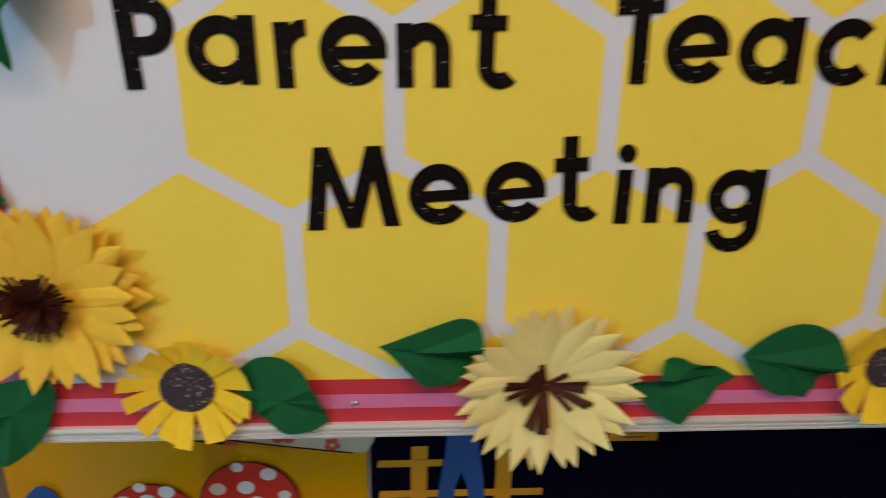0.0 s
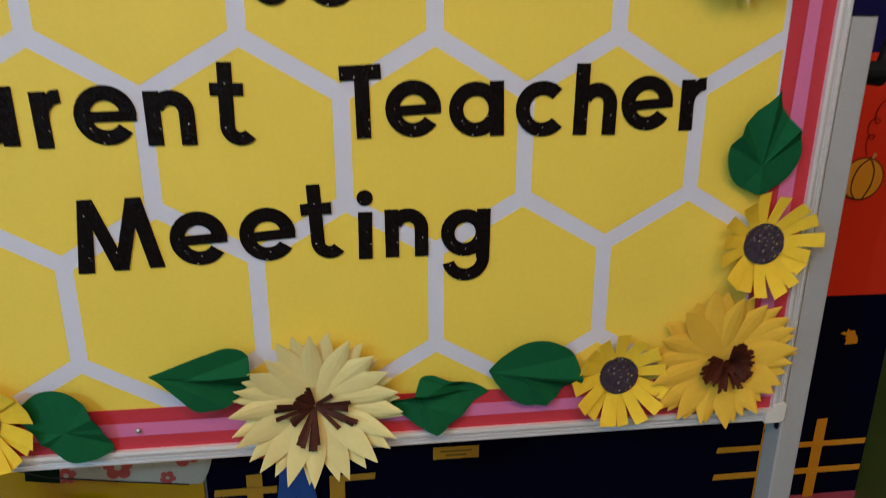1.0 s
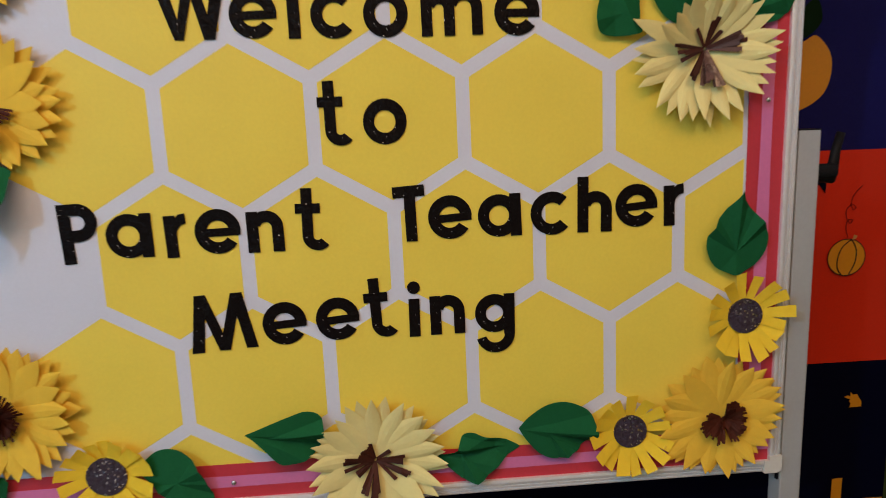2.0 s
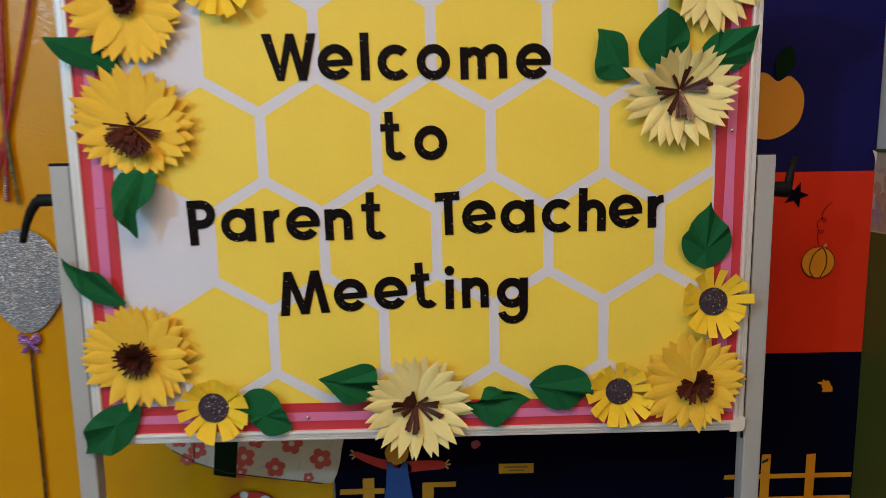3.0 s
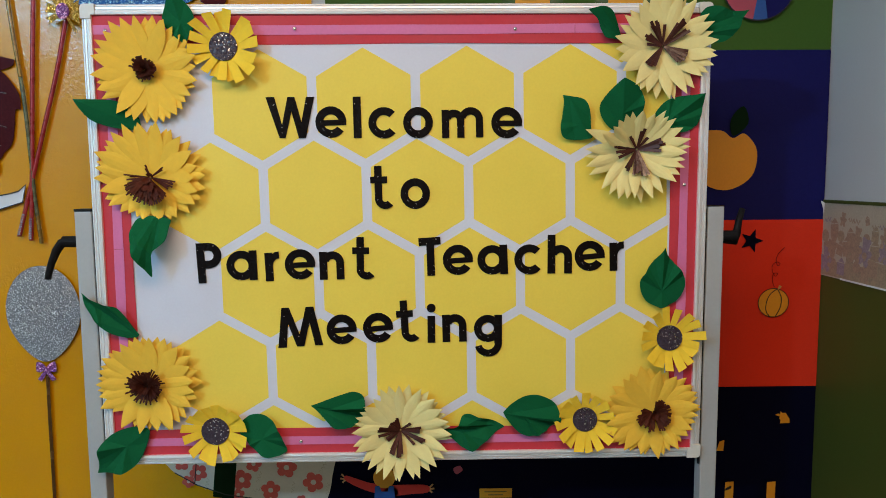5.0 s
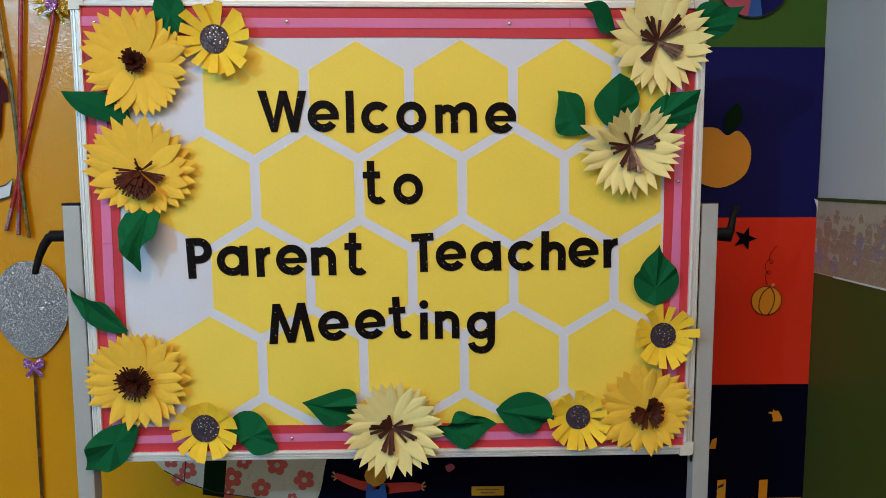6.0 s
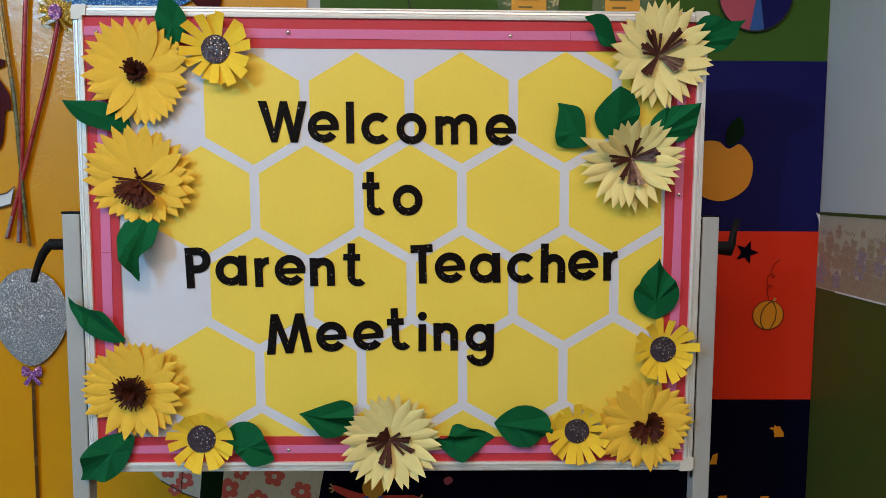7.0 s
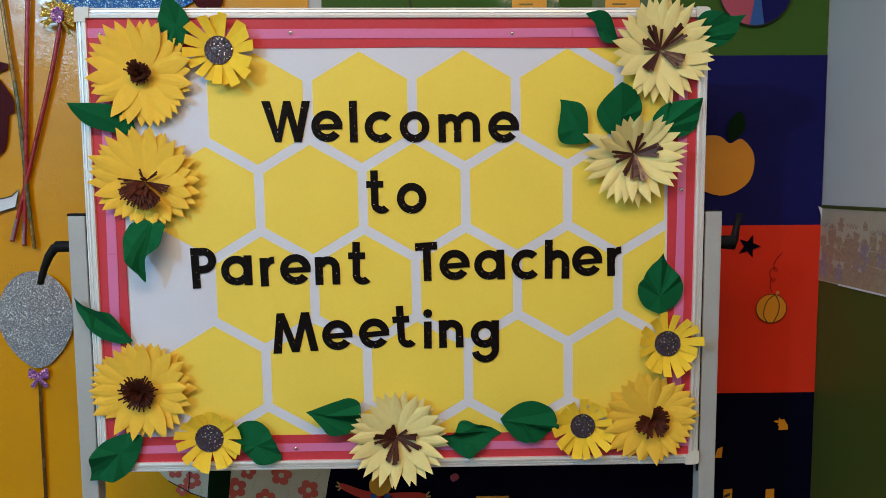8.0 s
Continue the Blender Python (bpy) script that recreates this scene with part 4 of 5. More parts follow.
# ---- folded paper leaves ----
def leaf(base, tip, left, right, folds, near=0.009, far=0.016, bow=0.003):
    """A folded paper leaf from its stalk end to its tip, given in x and z. left, right: its half widths at even steps along it,
    as shares of its length. folds: creases that start at (a, b) and run on through (c, d), along and across the leaf in shares of
    its length, with the slope of the pleat and half its opening in degrees. near and far: how far each end stands off the board."""
    b, t = Vector(base), Vector(tip)
    way, side = t - b, Vector((-(t - b).y, (t - b).x))

    def width(values, u):
        w = (0.03, *values, 0.004)
        stops = (0.0, *((i + 0.5) / len(values) for i in range(len(values))), 1.0)
        n = len(w) - 1
        k = max(i for i in range(n) if u >= stops[i] - 1e-9)
        f, step = (u - stops[k]) / (stops[k + 1] - stops[k]), stops[k + 1] - stops[k]
        m0 = (w[k + 1] - w[k - 1]) / (stops[k + 1] - stops[k - 1]) if k else (w[1] - w[0]) / step
        m1 = (w[k + 2] - w[k]) / (stops[k + 2] - stops[k]) if k < n - 1 else (w[n] - w[n - 1]) / step
        h = (2 * f ** 3 - 3 * f ** 2 + 1) * w[k] + (f ** 3 - 2 * f ** 2 + f) * step * m0 + (3 * f ** 2 - 2 * f ** 3) * w[k + 1] + (f ** 3 - f ** 2) * step * m1
        return max(0.003, h)

    bm = bmesh.new()
    steps = [i / 30 for i in range(31)]
    rim = [(u, width(left, u)) for u in steps] + [(u, -width(right, u)) for u in steps[::-1]]
    bm.faces.new([bm.verts.new((u, v, 0)) for u, v in rim])

    def cut(at, normal):
        bmesh.ops.bisect_plane(bm, geom=bm.verts[:] + bm.edges[:] + bm.faces[:], dist=1e-5, plane_co=(*at, 0), plane_no=(*normal, 0))
    pleats = []
    for a0, b0, a1, b1, slope, half in folds:
        at, mid = Vector((a0, b0)), math.atan2(b1 - b0, a1 - a0)
        lo, hi = mid - radians(half), mid + radians(half)
        n_lo, n_hi = Vector((-math.sin(lo), math.cos(lo))), Vector((math.sin(hi), -math.cos(hi)))
        pleats.append((at, n_lo, n_hi, slope))
        for ang in (lo, mid, hi):
            cut(at, (-math.sin(ang), math.cos(ang)))
    for u in (0.12, 0.25, 0.4, 0.55, 0.7, 0.85):
        cut((u, 0), (1, 0))
    bmesh.ops.triangulate(bm, faces=bm.faces[:])
    for v in bm.verts:
        u, across = v.co.x, v.co.y
        at = b + way * u + side * across
        lift = near + (far - near) * u + bow * math.sin(math.pi * u)
        for p, n_lo, n_hi, slope in pleats:
            q = Vector((u, across)) - p
            lift += 1.25 * slope * way.length * max(0, min(q.dot(n_lo), q.dot(n_hi)))
        over_frame = abs(at.x) > 0.572 or abs(at.y - 1.37) > 0.422
        v.co = (at.x, -max(0.0105 if over_frame else 0.004, lift), at.y)
    made = bmesh.ops.extrude_face_region(bm, geom=bm.faces[:])["geom"]
    bmesh.ops.translate(bm, vec=(0, 0.0006, 0), verts=[g for g in made if isinstance(g, bmesh.types.BMVert)])
    return thing("paper_leaf", bm, M_LEAF, "dark green folded paper leaf pinned by a flower", "leaf", group="green paper leaves")


leaf((-0.406, 1.748), (-0.424, 1.842), (0.12, 0.27, 0.31, 0.22, 0.08), (0.15, 0.28, 0.30, 0.22, 0.08), ((0.38, -0.02, 0.05, 0.14, 0.55, 22), (0.38, -0.02, 0.0, -0.16, 0.6, 22), (0.38, -0.02, 1, 0.02, 0.35, 30)))
leaf((-0.497, 1.589), (-0.606, 1.640), (0.08, 0.15, 0.19, 0.19, 0.09), (0.16, 0.24, 0.23, 0.15, 0.05), ((0.2, 0.0, 1, 0.0, 0.22, 40), (0.15, -0.1, 0.5, -0.28, 0.3, 12)), 0.009, 0.024)
leaf((-0.472, 1.422), (-0.480, 1.304), (0.23, 0.24, 0.24, 0.23, 0.18, 0.05, 0.025, 0.02, 0.015, 0.01), (0.26, 0.33, 0.36, 0.36, 0.33, 0.29, 0.24, 0.17, 0.10, 0.04), ((-0.05, 0.02, 0.60, -0.22, 0.5, 14), (0.0, 0.05, 0.62, 0.02, -0.55, 12), (0.25, -0.36, 0.60, 0.0, 0.4, 16), (0.30, 0.02, 0.5, 0.2, 0.45, 20)), 0.016, 0.050, 0.012)
leaf((-0.522, 1.184), (-0.625, 1.272), (0.11, 0.19, 0.20, 0.15, 0.10), (0.06, 0.13, 0.17, 0.05, 0.015), ((0.05, 0.0, 0.85, 0.05, -0.6, 14), (0.10, -0.04, 0.55, -0.14, 0.55, 12), (0.45, 0.2, 0.75, 0.03, 0.5, 14)), 0.009, 0.028)
leaf((-0.508, 0.996), (-0.615, 0.907), (0.10, 0.21, 0.27, 0.23, 0.08), (0.14, 0.25, 0.29, 0.25, 0.07), ((0.40, -0.02, 0.72, -0.24, 0.55, 22), (0.40, -0.02, 0.98, 0.04, -0.35, 18), (0.40, -0.02, 0.72, 0.26, 0.5, 20), (0.40, -0.02, 0.1, 0.0, 0.2, 30)), 0.009, 0.016)
leaf((-0.335, 0.998), (-0.236, 0.946), (0.28, 0.42, 0.41, 0.30, 0.11), (0.08, 0.14, 0.22, 0.26, 0.12), ((0.50, 0.02, 0.98, 0.04, -0.45, 20), (0.50, 0.02, 0.30, -0.24, 0.5, 22), (0.50, 0.02, 0.72, 0.36, 0.35, 24)), 0.009, 0.018)
leaf((-0.076, 1.024), (-0.181, 1.048), (0.20, 0.33, 0.37, 0.22, 0.06), (0.29, 0.37, 0.29, 0.18, 0.06), ((0.72, 0.04, 0.0, -0.14, 0.75, 13), (0.98, 0.01, 0.1, 0.12, -0.55, 11), (0.72, 0.04, 0.2, 0.3, 0.3, 18)), 0.012, 0.038)
leaf((0.080, 0.985), (0.201, 0.989), (0.05, 0.06, 0.25, 0.27, 0.21, 0.18, 0.12, 0.05), (0.12, 0.30, 0.32, 0.19, 0.06), ((0.02, 0.02, 0.95, 0.01, -0.75, 16), (0.98, 0.0, 0.28, 0.12, 0.9, 10), (0.28, 0.02, 0.45, -0.34, 0.7, 20)), 0.009, 0.018)
leaf((0.313, 1.005), (0.198, 1.022), (0.14, 0.28, 0.36, 0.30, 0.13), (0.24, 0.35, 0.38, 0.32, 0.15), ((0.97, 0.02, 0.0, -0.02, 0.45, 14), (0.62, 0.03, 0.28, 0.36, 0.8, 15), (0.62, 0.03, 0.02, 0.16, -0.8, 12), (0.62, 0.03, 0.12, 0.30, 0.5, 8)), 0.009, 0.016)
leaf((0.513, 1.230), (0.511, 1.351), (0.23, 0.35, 0.35, 0.22, 0.06), (0.23, 0.36, 0.36, 0.22, 0.05), ((0.27, 0, 0.97, 0.02, 0.65, 13), (0.27, 0, 0.62, -0.27, 0.6, 15), (0.27, 0, 0.58, 0.3, 0.6, 15), (0.27, 0, 0.1, 0.0, 0.25, 40)), 0.009, 0.018)
leaf((0.424, 1.752), (0.356, 1.802), (0.10, 0.20, 0.14, 0.03, 0.015), (0.08, 0.21, 0.32, 0.30, 0.11), ((0.0, -0.02, 0.7, -0.16, 0.5, 22), (0.62, 0.0, 0.2, 0.14, 0.4, 18)), 0.009, 0.024)
leaf((0.369, 1.565), (0.311, 1.645), (0.21, 0.43, 0.41, 0.22, 0.05), (0.06, 0.19, 0.29, 0.29, 0.11), ((0.9, -0.08, 0.0, 0.06, 0.35, 18), (0.35, 0.05, 0.5, 0.45, 0.25, 25)), 0.005, 0.022)
leaf((0.425, 1.575), (0.426, 1.676), (0.21, 0.37, 0.41, 0.30, 0.12), (0.28, 0.38, 0.43, 0.41, 0.25), ((0.0, -0.05, 0.85, 0, 0.3, 30), (0.35, -0.02, 0.5, -0.4, 0.3, 22)), 0.005, 0.014)
leaf((0.482, 1.575), (0.581, 1.646), (0.11, 0.22, 0.25, 0.18, 0.06), (0.12, 0.24, 0.34, 0.34, 0.15), ((0.15, -0.03, 1, 0.0, 0.6, 12), (0.25, -0.05, 0.62, -0.34, -0.5, 18), (0.35, 0.0, 0.55, 0.26, 0.5, 14)), 0.009, 0.016)
leaf((0.568, 1.759), (0.669, 1.805), (0.20, 0.34, 0.29, 0.12, 0.03), (0.15, 0.29, 0.29, 0.18, 0.05), ((0, 0.06, 0.95, 0.0, -0.5, 16), (0.1, -0.04, 0.55, -0.18, 0.6, 12)), 0.009, 0.020)


# ---- the board stands turned a little from the wall ----
TURN = pose(0, 0, 0, 0, 0, 0.52)
for ob in list(scene.objects):
    if ob.parent is None and ob.name not in ROOM_OBJECTS:
        ob.matrix_world = TURN @ Matrix.Translation((0, 0, 0.0016 if ob.name.startswith("letter") else 0)) @ ob.matrix_world
BOARD_OBJECTS = {ob.name for ob in scene.objects}


# ---- card cut-outs on the wall ----
CY = WALL_Y - 0.011


def cutout(name, outline, mat, label, y=CY, group="", category="cut-out"):
    return thing(name, card(outline, y, 0.001), mat, label, category, group)


def rounded_line(points, steps=5):
    """A smooth open line through the points."""
    p = [points[0], *points, points[-1]]
    out = []
    for k in range(1, len(p) - 2):
        for i in range(steps):
            f = i / steps
            out.append(tuple(0.5 * (2 * p[k][c] + (p[k + 1][c] - p[k - 1][c]) * f + (2 * p[k - 1][c] - 5 * p[k][c] + 4 * p[k + 1][c] - p[k + 2][c]) * f * f
                                    + (3 * p[k][c] - p[k - 1][c] - 3 * p[k + 1][c] + p[k + 2][c]) * f ** 3) for c in (0, 1)))
    return out + [points[-1]]


def pumpkins():
    ob = cutout("fruit_cutout", rounded([(0.684, 1.586), (0.737, 1.594), (0.766, 1.576), (0.794, 1.586), (0.824, 1.546), (0.813, 1.486), (0.756, 1.454), (0.695, 1.474), (0.665, 1.536)]), M_ORANGE, "orange card fruit shape with a dark leaf")
    part("leaf", card(rounded([(0.766, 1.581), (0.760, 1.620), (0.789, 1.650), (0.801, 1.610)], 4), CY - 0.001, 0.0006), M_DGREEN, ob, "dark green card leaf")
    star = []
    for i in range(10):
        r = 0.029 if i % 2 == 0 else 0.012
        star.append((0.819 + r * math.sin(radians(36 * i + 18)), 1.333 + r * math.cos(radians(36 * i + 18))))
    cutout("star_cutout", star, M_PDARK, "black five-pointed card star on the wall")
    pk = cutout("pumpkin_cutout", disc(0.877, 1.183, 0.0368, 0.0348, n=30), M_ORANGE, "small orange card pumpkin with a curling vine drawn above")
    lines = bmesh.new()
    line_card(lines, disc(0.877, 1.183, 0.0368, 0.0348, n=30) + [(0.9138, 1.183)], 0.0016, CY - 0.0006)
    line_card(lines, rounded_line(((0.885, 1.217), (0.868, 1.203), (0.860, 1.183), (0.860, 1.163), (0.869, 1.149))), 0.0021, CY - 0.0008)
    line_card(lines, rounded_line(((0.885, 1.217), (0.895, 1.197), (0.894, 1.173), (0.883, 1.150))), 0.0021, CY - 0.0010)
    part("outline", lines, M_INK, pk, "black marker outline")
    vine = bmesh.new()
    pts = [(0.878, 1.221), (0.873, 1.237), (0.875, 1.253), (0.885, 1.254), (0.880, 1.247), (0.872, 1.260), (0.872, 1.274), (0.882, 1.282), (0.890, 1.277), (0.884, 1.273), (0.880, 1.287), (0.886, 1.303), (0.900, 1.317)]
    line_card(vine, rounded_line(pts, 4), 0.0011, CY + 0.0004)
    part("vine", vine, M_HAIR, pk, "thin drawn curling vine")
    part("stalk", card([(0.886, 1.216), (0.893, 1.218), (0.895, 1.223), (0.889, 1.226)], CY - 0.0012, 0.0005), M_TAN, pk)
    cutout("bat_cutout", [(0.893, 0.905), (0.900, 0.908), (0.905, 0.906), (0.906, 0.914), (0.911, 0.909), (0.919, 0.910), (0.923, 0.902), (0.928, 0.895), (0.929, 0.884), (0.905, 0.883), (0.907, 0.891), (0.903, 0.896), (0.906, 0.900), (0.899, 0.902)], M_ORANGE, "small orange card animal shape")
    cutout("heart_cutout", rounded([(0.104, 0.777), (0.119, 0.784), (0.127, 0.773), (0.111, 0.763)], 3), M_ROSE, "small dark red card shape")
    cutout("gable_cutout", [(0.751, 0.815), (0.768, 0.815), (0.770, 0.843), (0.758, 0.838)], M_ORANGE, "small orange card piece")


pumpkins()


def fence(name, posts, rails, label):
    ob = anchor(name, label, "cut-out", "orange card fences")
    for x, z0, z1, w in posts:
        part("post", card([(x - w / 2, z0), (x + w / 2, z0 + 0.001), (x + w / 2 + 0.001, z1), (x - w / 2 + 0.001, z1 - 0.001)], CY, 0.001), M_ORANGE, ob)
    for x0, x1, z, h in rails:
        part("rail", card([(x0, z - h / 2), (x1, z - h / 2 + 0.001), (x1 + 0.001, z + h / 2 + 0.001), (x0 + 0.002, z + h / 2)], CY - 0.0012, 0.001), M_ORANGE, ob)
    return ob


fence("fence_cutout", ((-0.134, 0.560, 0.697, 0.026), (0.003, 0.560, 0.684, 0.026)), ((-0.200, -0.097, 0.665, 0.013), (-0.006, 0.068, 0.678, 0.012), (-0.198, 0.068, 0.606, 0.013)), "orange card fence on the dark panel")
fr = fence("fence_cutout", ((0.785, 0.566, 0.736, 0.021), (0.889, 0.566, 0.735, 0.021)), ((0.689, 0.985, 0.682, 0.011), (0.689, 0.985, 0.625, 0.012)), "orange card fence on the dark panel by the corner")
part("mark", card([(0.775, 0.714), (0.790, 0.720), (0.790, 0.727), (0.776, 0.720)], CY - 0.002, 0.0005), M_INK, fr, "black painted mark")


def label_card(x0, x1, z0, z1, bars, y):
    ob = cutout("label_card", [(x0, z0), (x1, z0), (x1, z1), (x0, z1)], M_LABEL, "small yellow paper label with unreadable printing", y, "yellow labels", "label")
    for a, b, zz, h in bars:
        part("print_bar", card([(a, zz), (b, zz), (b, zz + h), (a, zz + h)], y - 0.0006, 0.0004), M_PRINT, ob)


label_card(0.168, 0.248, 0.702, 0.7255, ((0.180, 0.235, 0.716, 0.0028), (0.190, 0.226, 0.708, 0.0028)), CY)
for x0 in (0.253, 0.468):
    sleeve_x = x0 - 0.030
    cutout("plastic_sleeve", [(sleeve_x, 1.874), (x0 + 0.110, 1.874), (x0 + 0.110, 2.15), (sleeve_x, 2.15)], M_SLEEVE, "clear plastic sleeve on the green panel", CY + 0.003, "plastic sleeves", "sleeve")
    label_card(x0, x0 + 0.080, 1.886, 1.940, ((x0 + 0.010, x0 + 0.064, 1.910, 0.004), (x0 + 0.016, x0 + 0.048, 1.893, 0.004)), CY + 0.001)


def drawn_line():
    bm = bmesh.new()
    line_card(bm, rounded_line(((-0.004, 1.990), (0.008, 1.935), (0.018, 1.903), (0.022, 1.886))), 0.0028, CY + 0.004)
    thing("drawn_line", bm, M_INK, "short black marker line on the green paper", "drawing")


drawn_line()


def ball():
    cx, cz, r = 0.815, 1.931, 0.086
    ob = cutout("ball_cutout", disc(cx, cz, r, n=40), M_PNAVY, "striped pink, blue and navy card ball")
    part("pink_sector", card([(cx + 0.006, cz + 0.02)] + disc(cx, cz, r * 0.985, a0=165, a1=262, n=18), CY - 0.0008, 0.0006), M_ROSE, ob, "rose pink sector")
    part("blue_sector", card([(cx + 0.006, cz + 0.02)] + disc(cx, cz, r * 0.985, a0=262, a1=285, n=8), CY - 0.0010, 0.0006), M_BLUECARD, ob, "bright blue sector")
    o = bmesh.new()
    line_card(o, disc(cx, cz, r, n=40) + [(cx + r, cz)], 0.003, CY - 0.0014)
    part("outline", o, M_INK, ob, "black marker outline")


ball()


def floral_shape():
    ob = cutout("floral_cutout", rounded([(-0.631, 0.904), (-0.615, 0.825), (-0.578, 0.775), (-0.524, 0.743), (-0.456, 0.718), (-0.337, 0.700), (-0.238, 0.687), (-0.211, 0.696), (-0.193, 0.763), (-0.188, 0.902), (-0.395, 0.944)], 4), M_FLORAL, "cream floral printed paper shape with a dark green band")
    part("band", card([(-0.487, 0.713), (-0.436, 0.705), (-0.415, 0.903), (-0.468, 0.904)], CY - 0.0008, 0.0006), M_DGREEN, ob, "dark green paper band")
    rnd = random.Random(3)
    for cx, cz, r in ((-0.345, 0.728, 0.024), (-0.240, 0.747, 0.026), (-0.415, 0.755, 0.026), (-0.520, 0.775, 0.022), (-0.545, 0.752, 0.016), (-0.305, 0.785, 0.026), (-0.385, 0.795, 0.02), (-0.270, 0.702, 0.013), (-0.425, 0.718, 0.016), (-0.560, 0.800, 0.020)):
        bm, off = bmesh.new(), rnd.random() * 72
        for k in range(5):
            a = radians(off + 72 * k)
            add_card(bm, disc(cx + r * 0.6 * math.cos(a), cz + r * 0.6 * math.sin(a), r * 0.42, n=10), CY - 0.0005 - 0.00006 * k, 0.0003)
        f = part("printed_flower", bm, M_CORAL, ob)
        part("printed_eye", card(disc(cx, cz, r * 0.26, n=10), CY - 0.0010, 0.0002), M_FLORAL, f)
    for cx, cz, turn in ((-0.372, 0.762, 70), (-0.375, 0.730, 20), (-0.290, 0.735, 80), (-0.215, 0.785, 60), (-0.335, 0.815, 10), (-0.500, 0.745, 75), (-0.262, 0.820, 35), (-0.205, 0.730, 85)):
        c, d = math.cos(radians(turn)), math.sin(radians(turn))
        pts = [(cx + u * c - v * d, cz + u * d + v * c) for u, v in ((0.003 * i - 0.015, 0.0040 * math.sin(2.1 * i)) for i in range(11))]
        bm = bmesh.new()
        line_card(bm, rounded_line(pts, 3), 0.0009, CY - 0.0005, 0.0002)
        part("printed_scroll", bm, M_SCROLL, ob)
    o = bmesh.new()
    line_card(o, [(-0.578, 0.775), (-0.524, 0.743), (-0.456, 0.718), (-0.337, 0.700), (-0.238, 0.687)], 0.0025, CY - 0.0012)
    line_card(o, [(-0.530, 0.747), (-0.525, 0.794), (-0.524, 0.855)], 0.0022, CY - 0.0014)
    part("outline", o, M_INK, ob, "black marker outline")


floral_shape()


def mushroom(cx, cz, w, h, seed):
    rnd = random.Random(seed)
    ob = anchor("mushroom_cutout", "red card mushroom with white spots", "cut-out", "card mushrooms")
    part("stem", card([(cx - 0.022, cz - 0.10), (cx + 0.022, cz - 0.10), (cx + 0.018, cz), (cx - 0.018, cz)], CY + 0.001, 0.001), M_WHITECARD, ob, "white card stem")
    cap = part("cap", card(disc(cx, cz, w, h, a0=-14, a1=194, n=30), CY, 0.001), M_MUSHRED, ob, "red card cap")
    o = bmesh.new()
    line_card(o, disc(cx, cz, w, h, a0=-14, a1=194, n=30), 0.002, CY - 0.0006)
    part("outline", o, M_INK, cap, "black marker outline")
    for u, v, r in ((-0.62, 0.35, 0.013), (-0.05, 0.38, 0.014), (0.42, 0.70, 0.013), (0.72, 0.18, 0.010), (-0.20, 0.88, 0.010), (0.15, 0.02, 0.012)):
        part("spot", card(disc(cx + u * w, cz + v * h, r, r * 0.9, n=14), CY - 0.0008, 0.0004), M_WHITECARD, cap, "white spot")


mushroom(-0.562, 0.581, 0.066, 0.052, 1)
mushroom(-0.405, 0.594, 0.078, 0.078, 2)
cutout("blue_cutout", rounded([(-0.768, 0.580), (-0.733, 0.631), (-0.703, 0.612), (-0.713, 0.565)], 3), M_BLUECARD, "small bright blue card shape")


def scarecrow():
    """A plain farm figure of cut card."""
    ob = anchor("scarecrow_cutout", "plain card scarecrow with red sleeves and blue trousers", "cut-out")
    part("head", card(disc(-0.066, 0.757, 0.027, n=26), CY - 0.002, 0.001), M_ORANGE, ob, "plain orange card disc")
    part("sleeve", card(rounded([(-0.159, 0.763), (-0.104, 0.744), (-0.040, 0.732), (-0.040, 0.709), (-0.104, 0.722), (-0.158, 0.748)], 3), CY - 0.001, 0.001), M_MUSHRED, ob, "red card sleeve")
    part("sleeve", card(rounded([(-0.060, 0.734), (-0.000, 0.738), (0.041, 0.735), (0.041, 0.718), (-0.000, 0.714), (-0.059, 0.710)], 3), CY - 0.001, 0.001), M_MUSHRED, ob, "red card sleeve")
    for x, z, d in ((-0.158, 0.754, -1), (0.041, 0.726, 1)):
        bm = bmesh.new()
        for k, a in enumerate((-48, -5, 38)):
            line_card(bm, [(x, z), (x + d * 0.016 * math.cos(radians(a)), z + 0.016 * math.sin(radians(a)) + 0.003)], 0.0042, CY - 0.0005 - 0.0002 * k)
        part("straw_end", bm, M_TAN, ob, "splayed straw at the sleeve's end")
    part("trouser_card", card([(-0.089, 0.736), (-0.078, 0.736), (-0.073, 0.722), (-0.058, 0.722), (-0.054, 0.736), (-0.043, 0.736), (-0.037, 0.684), (-0.030, 0.640), (-0.024, 0.566), (-0.050, 0.567), (-0.056, 0.622), (-0.066, 0.650), (-0.074, 0.622), (-0.080, 0.567), (-0.108, 0.567), (-0.098, 0.640), (-0.092, 0.684)], CY - 0.0032, 0.001), M_BLUECARD, ob, "blue card trousers")


scarecrow()


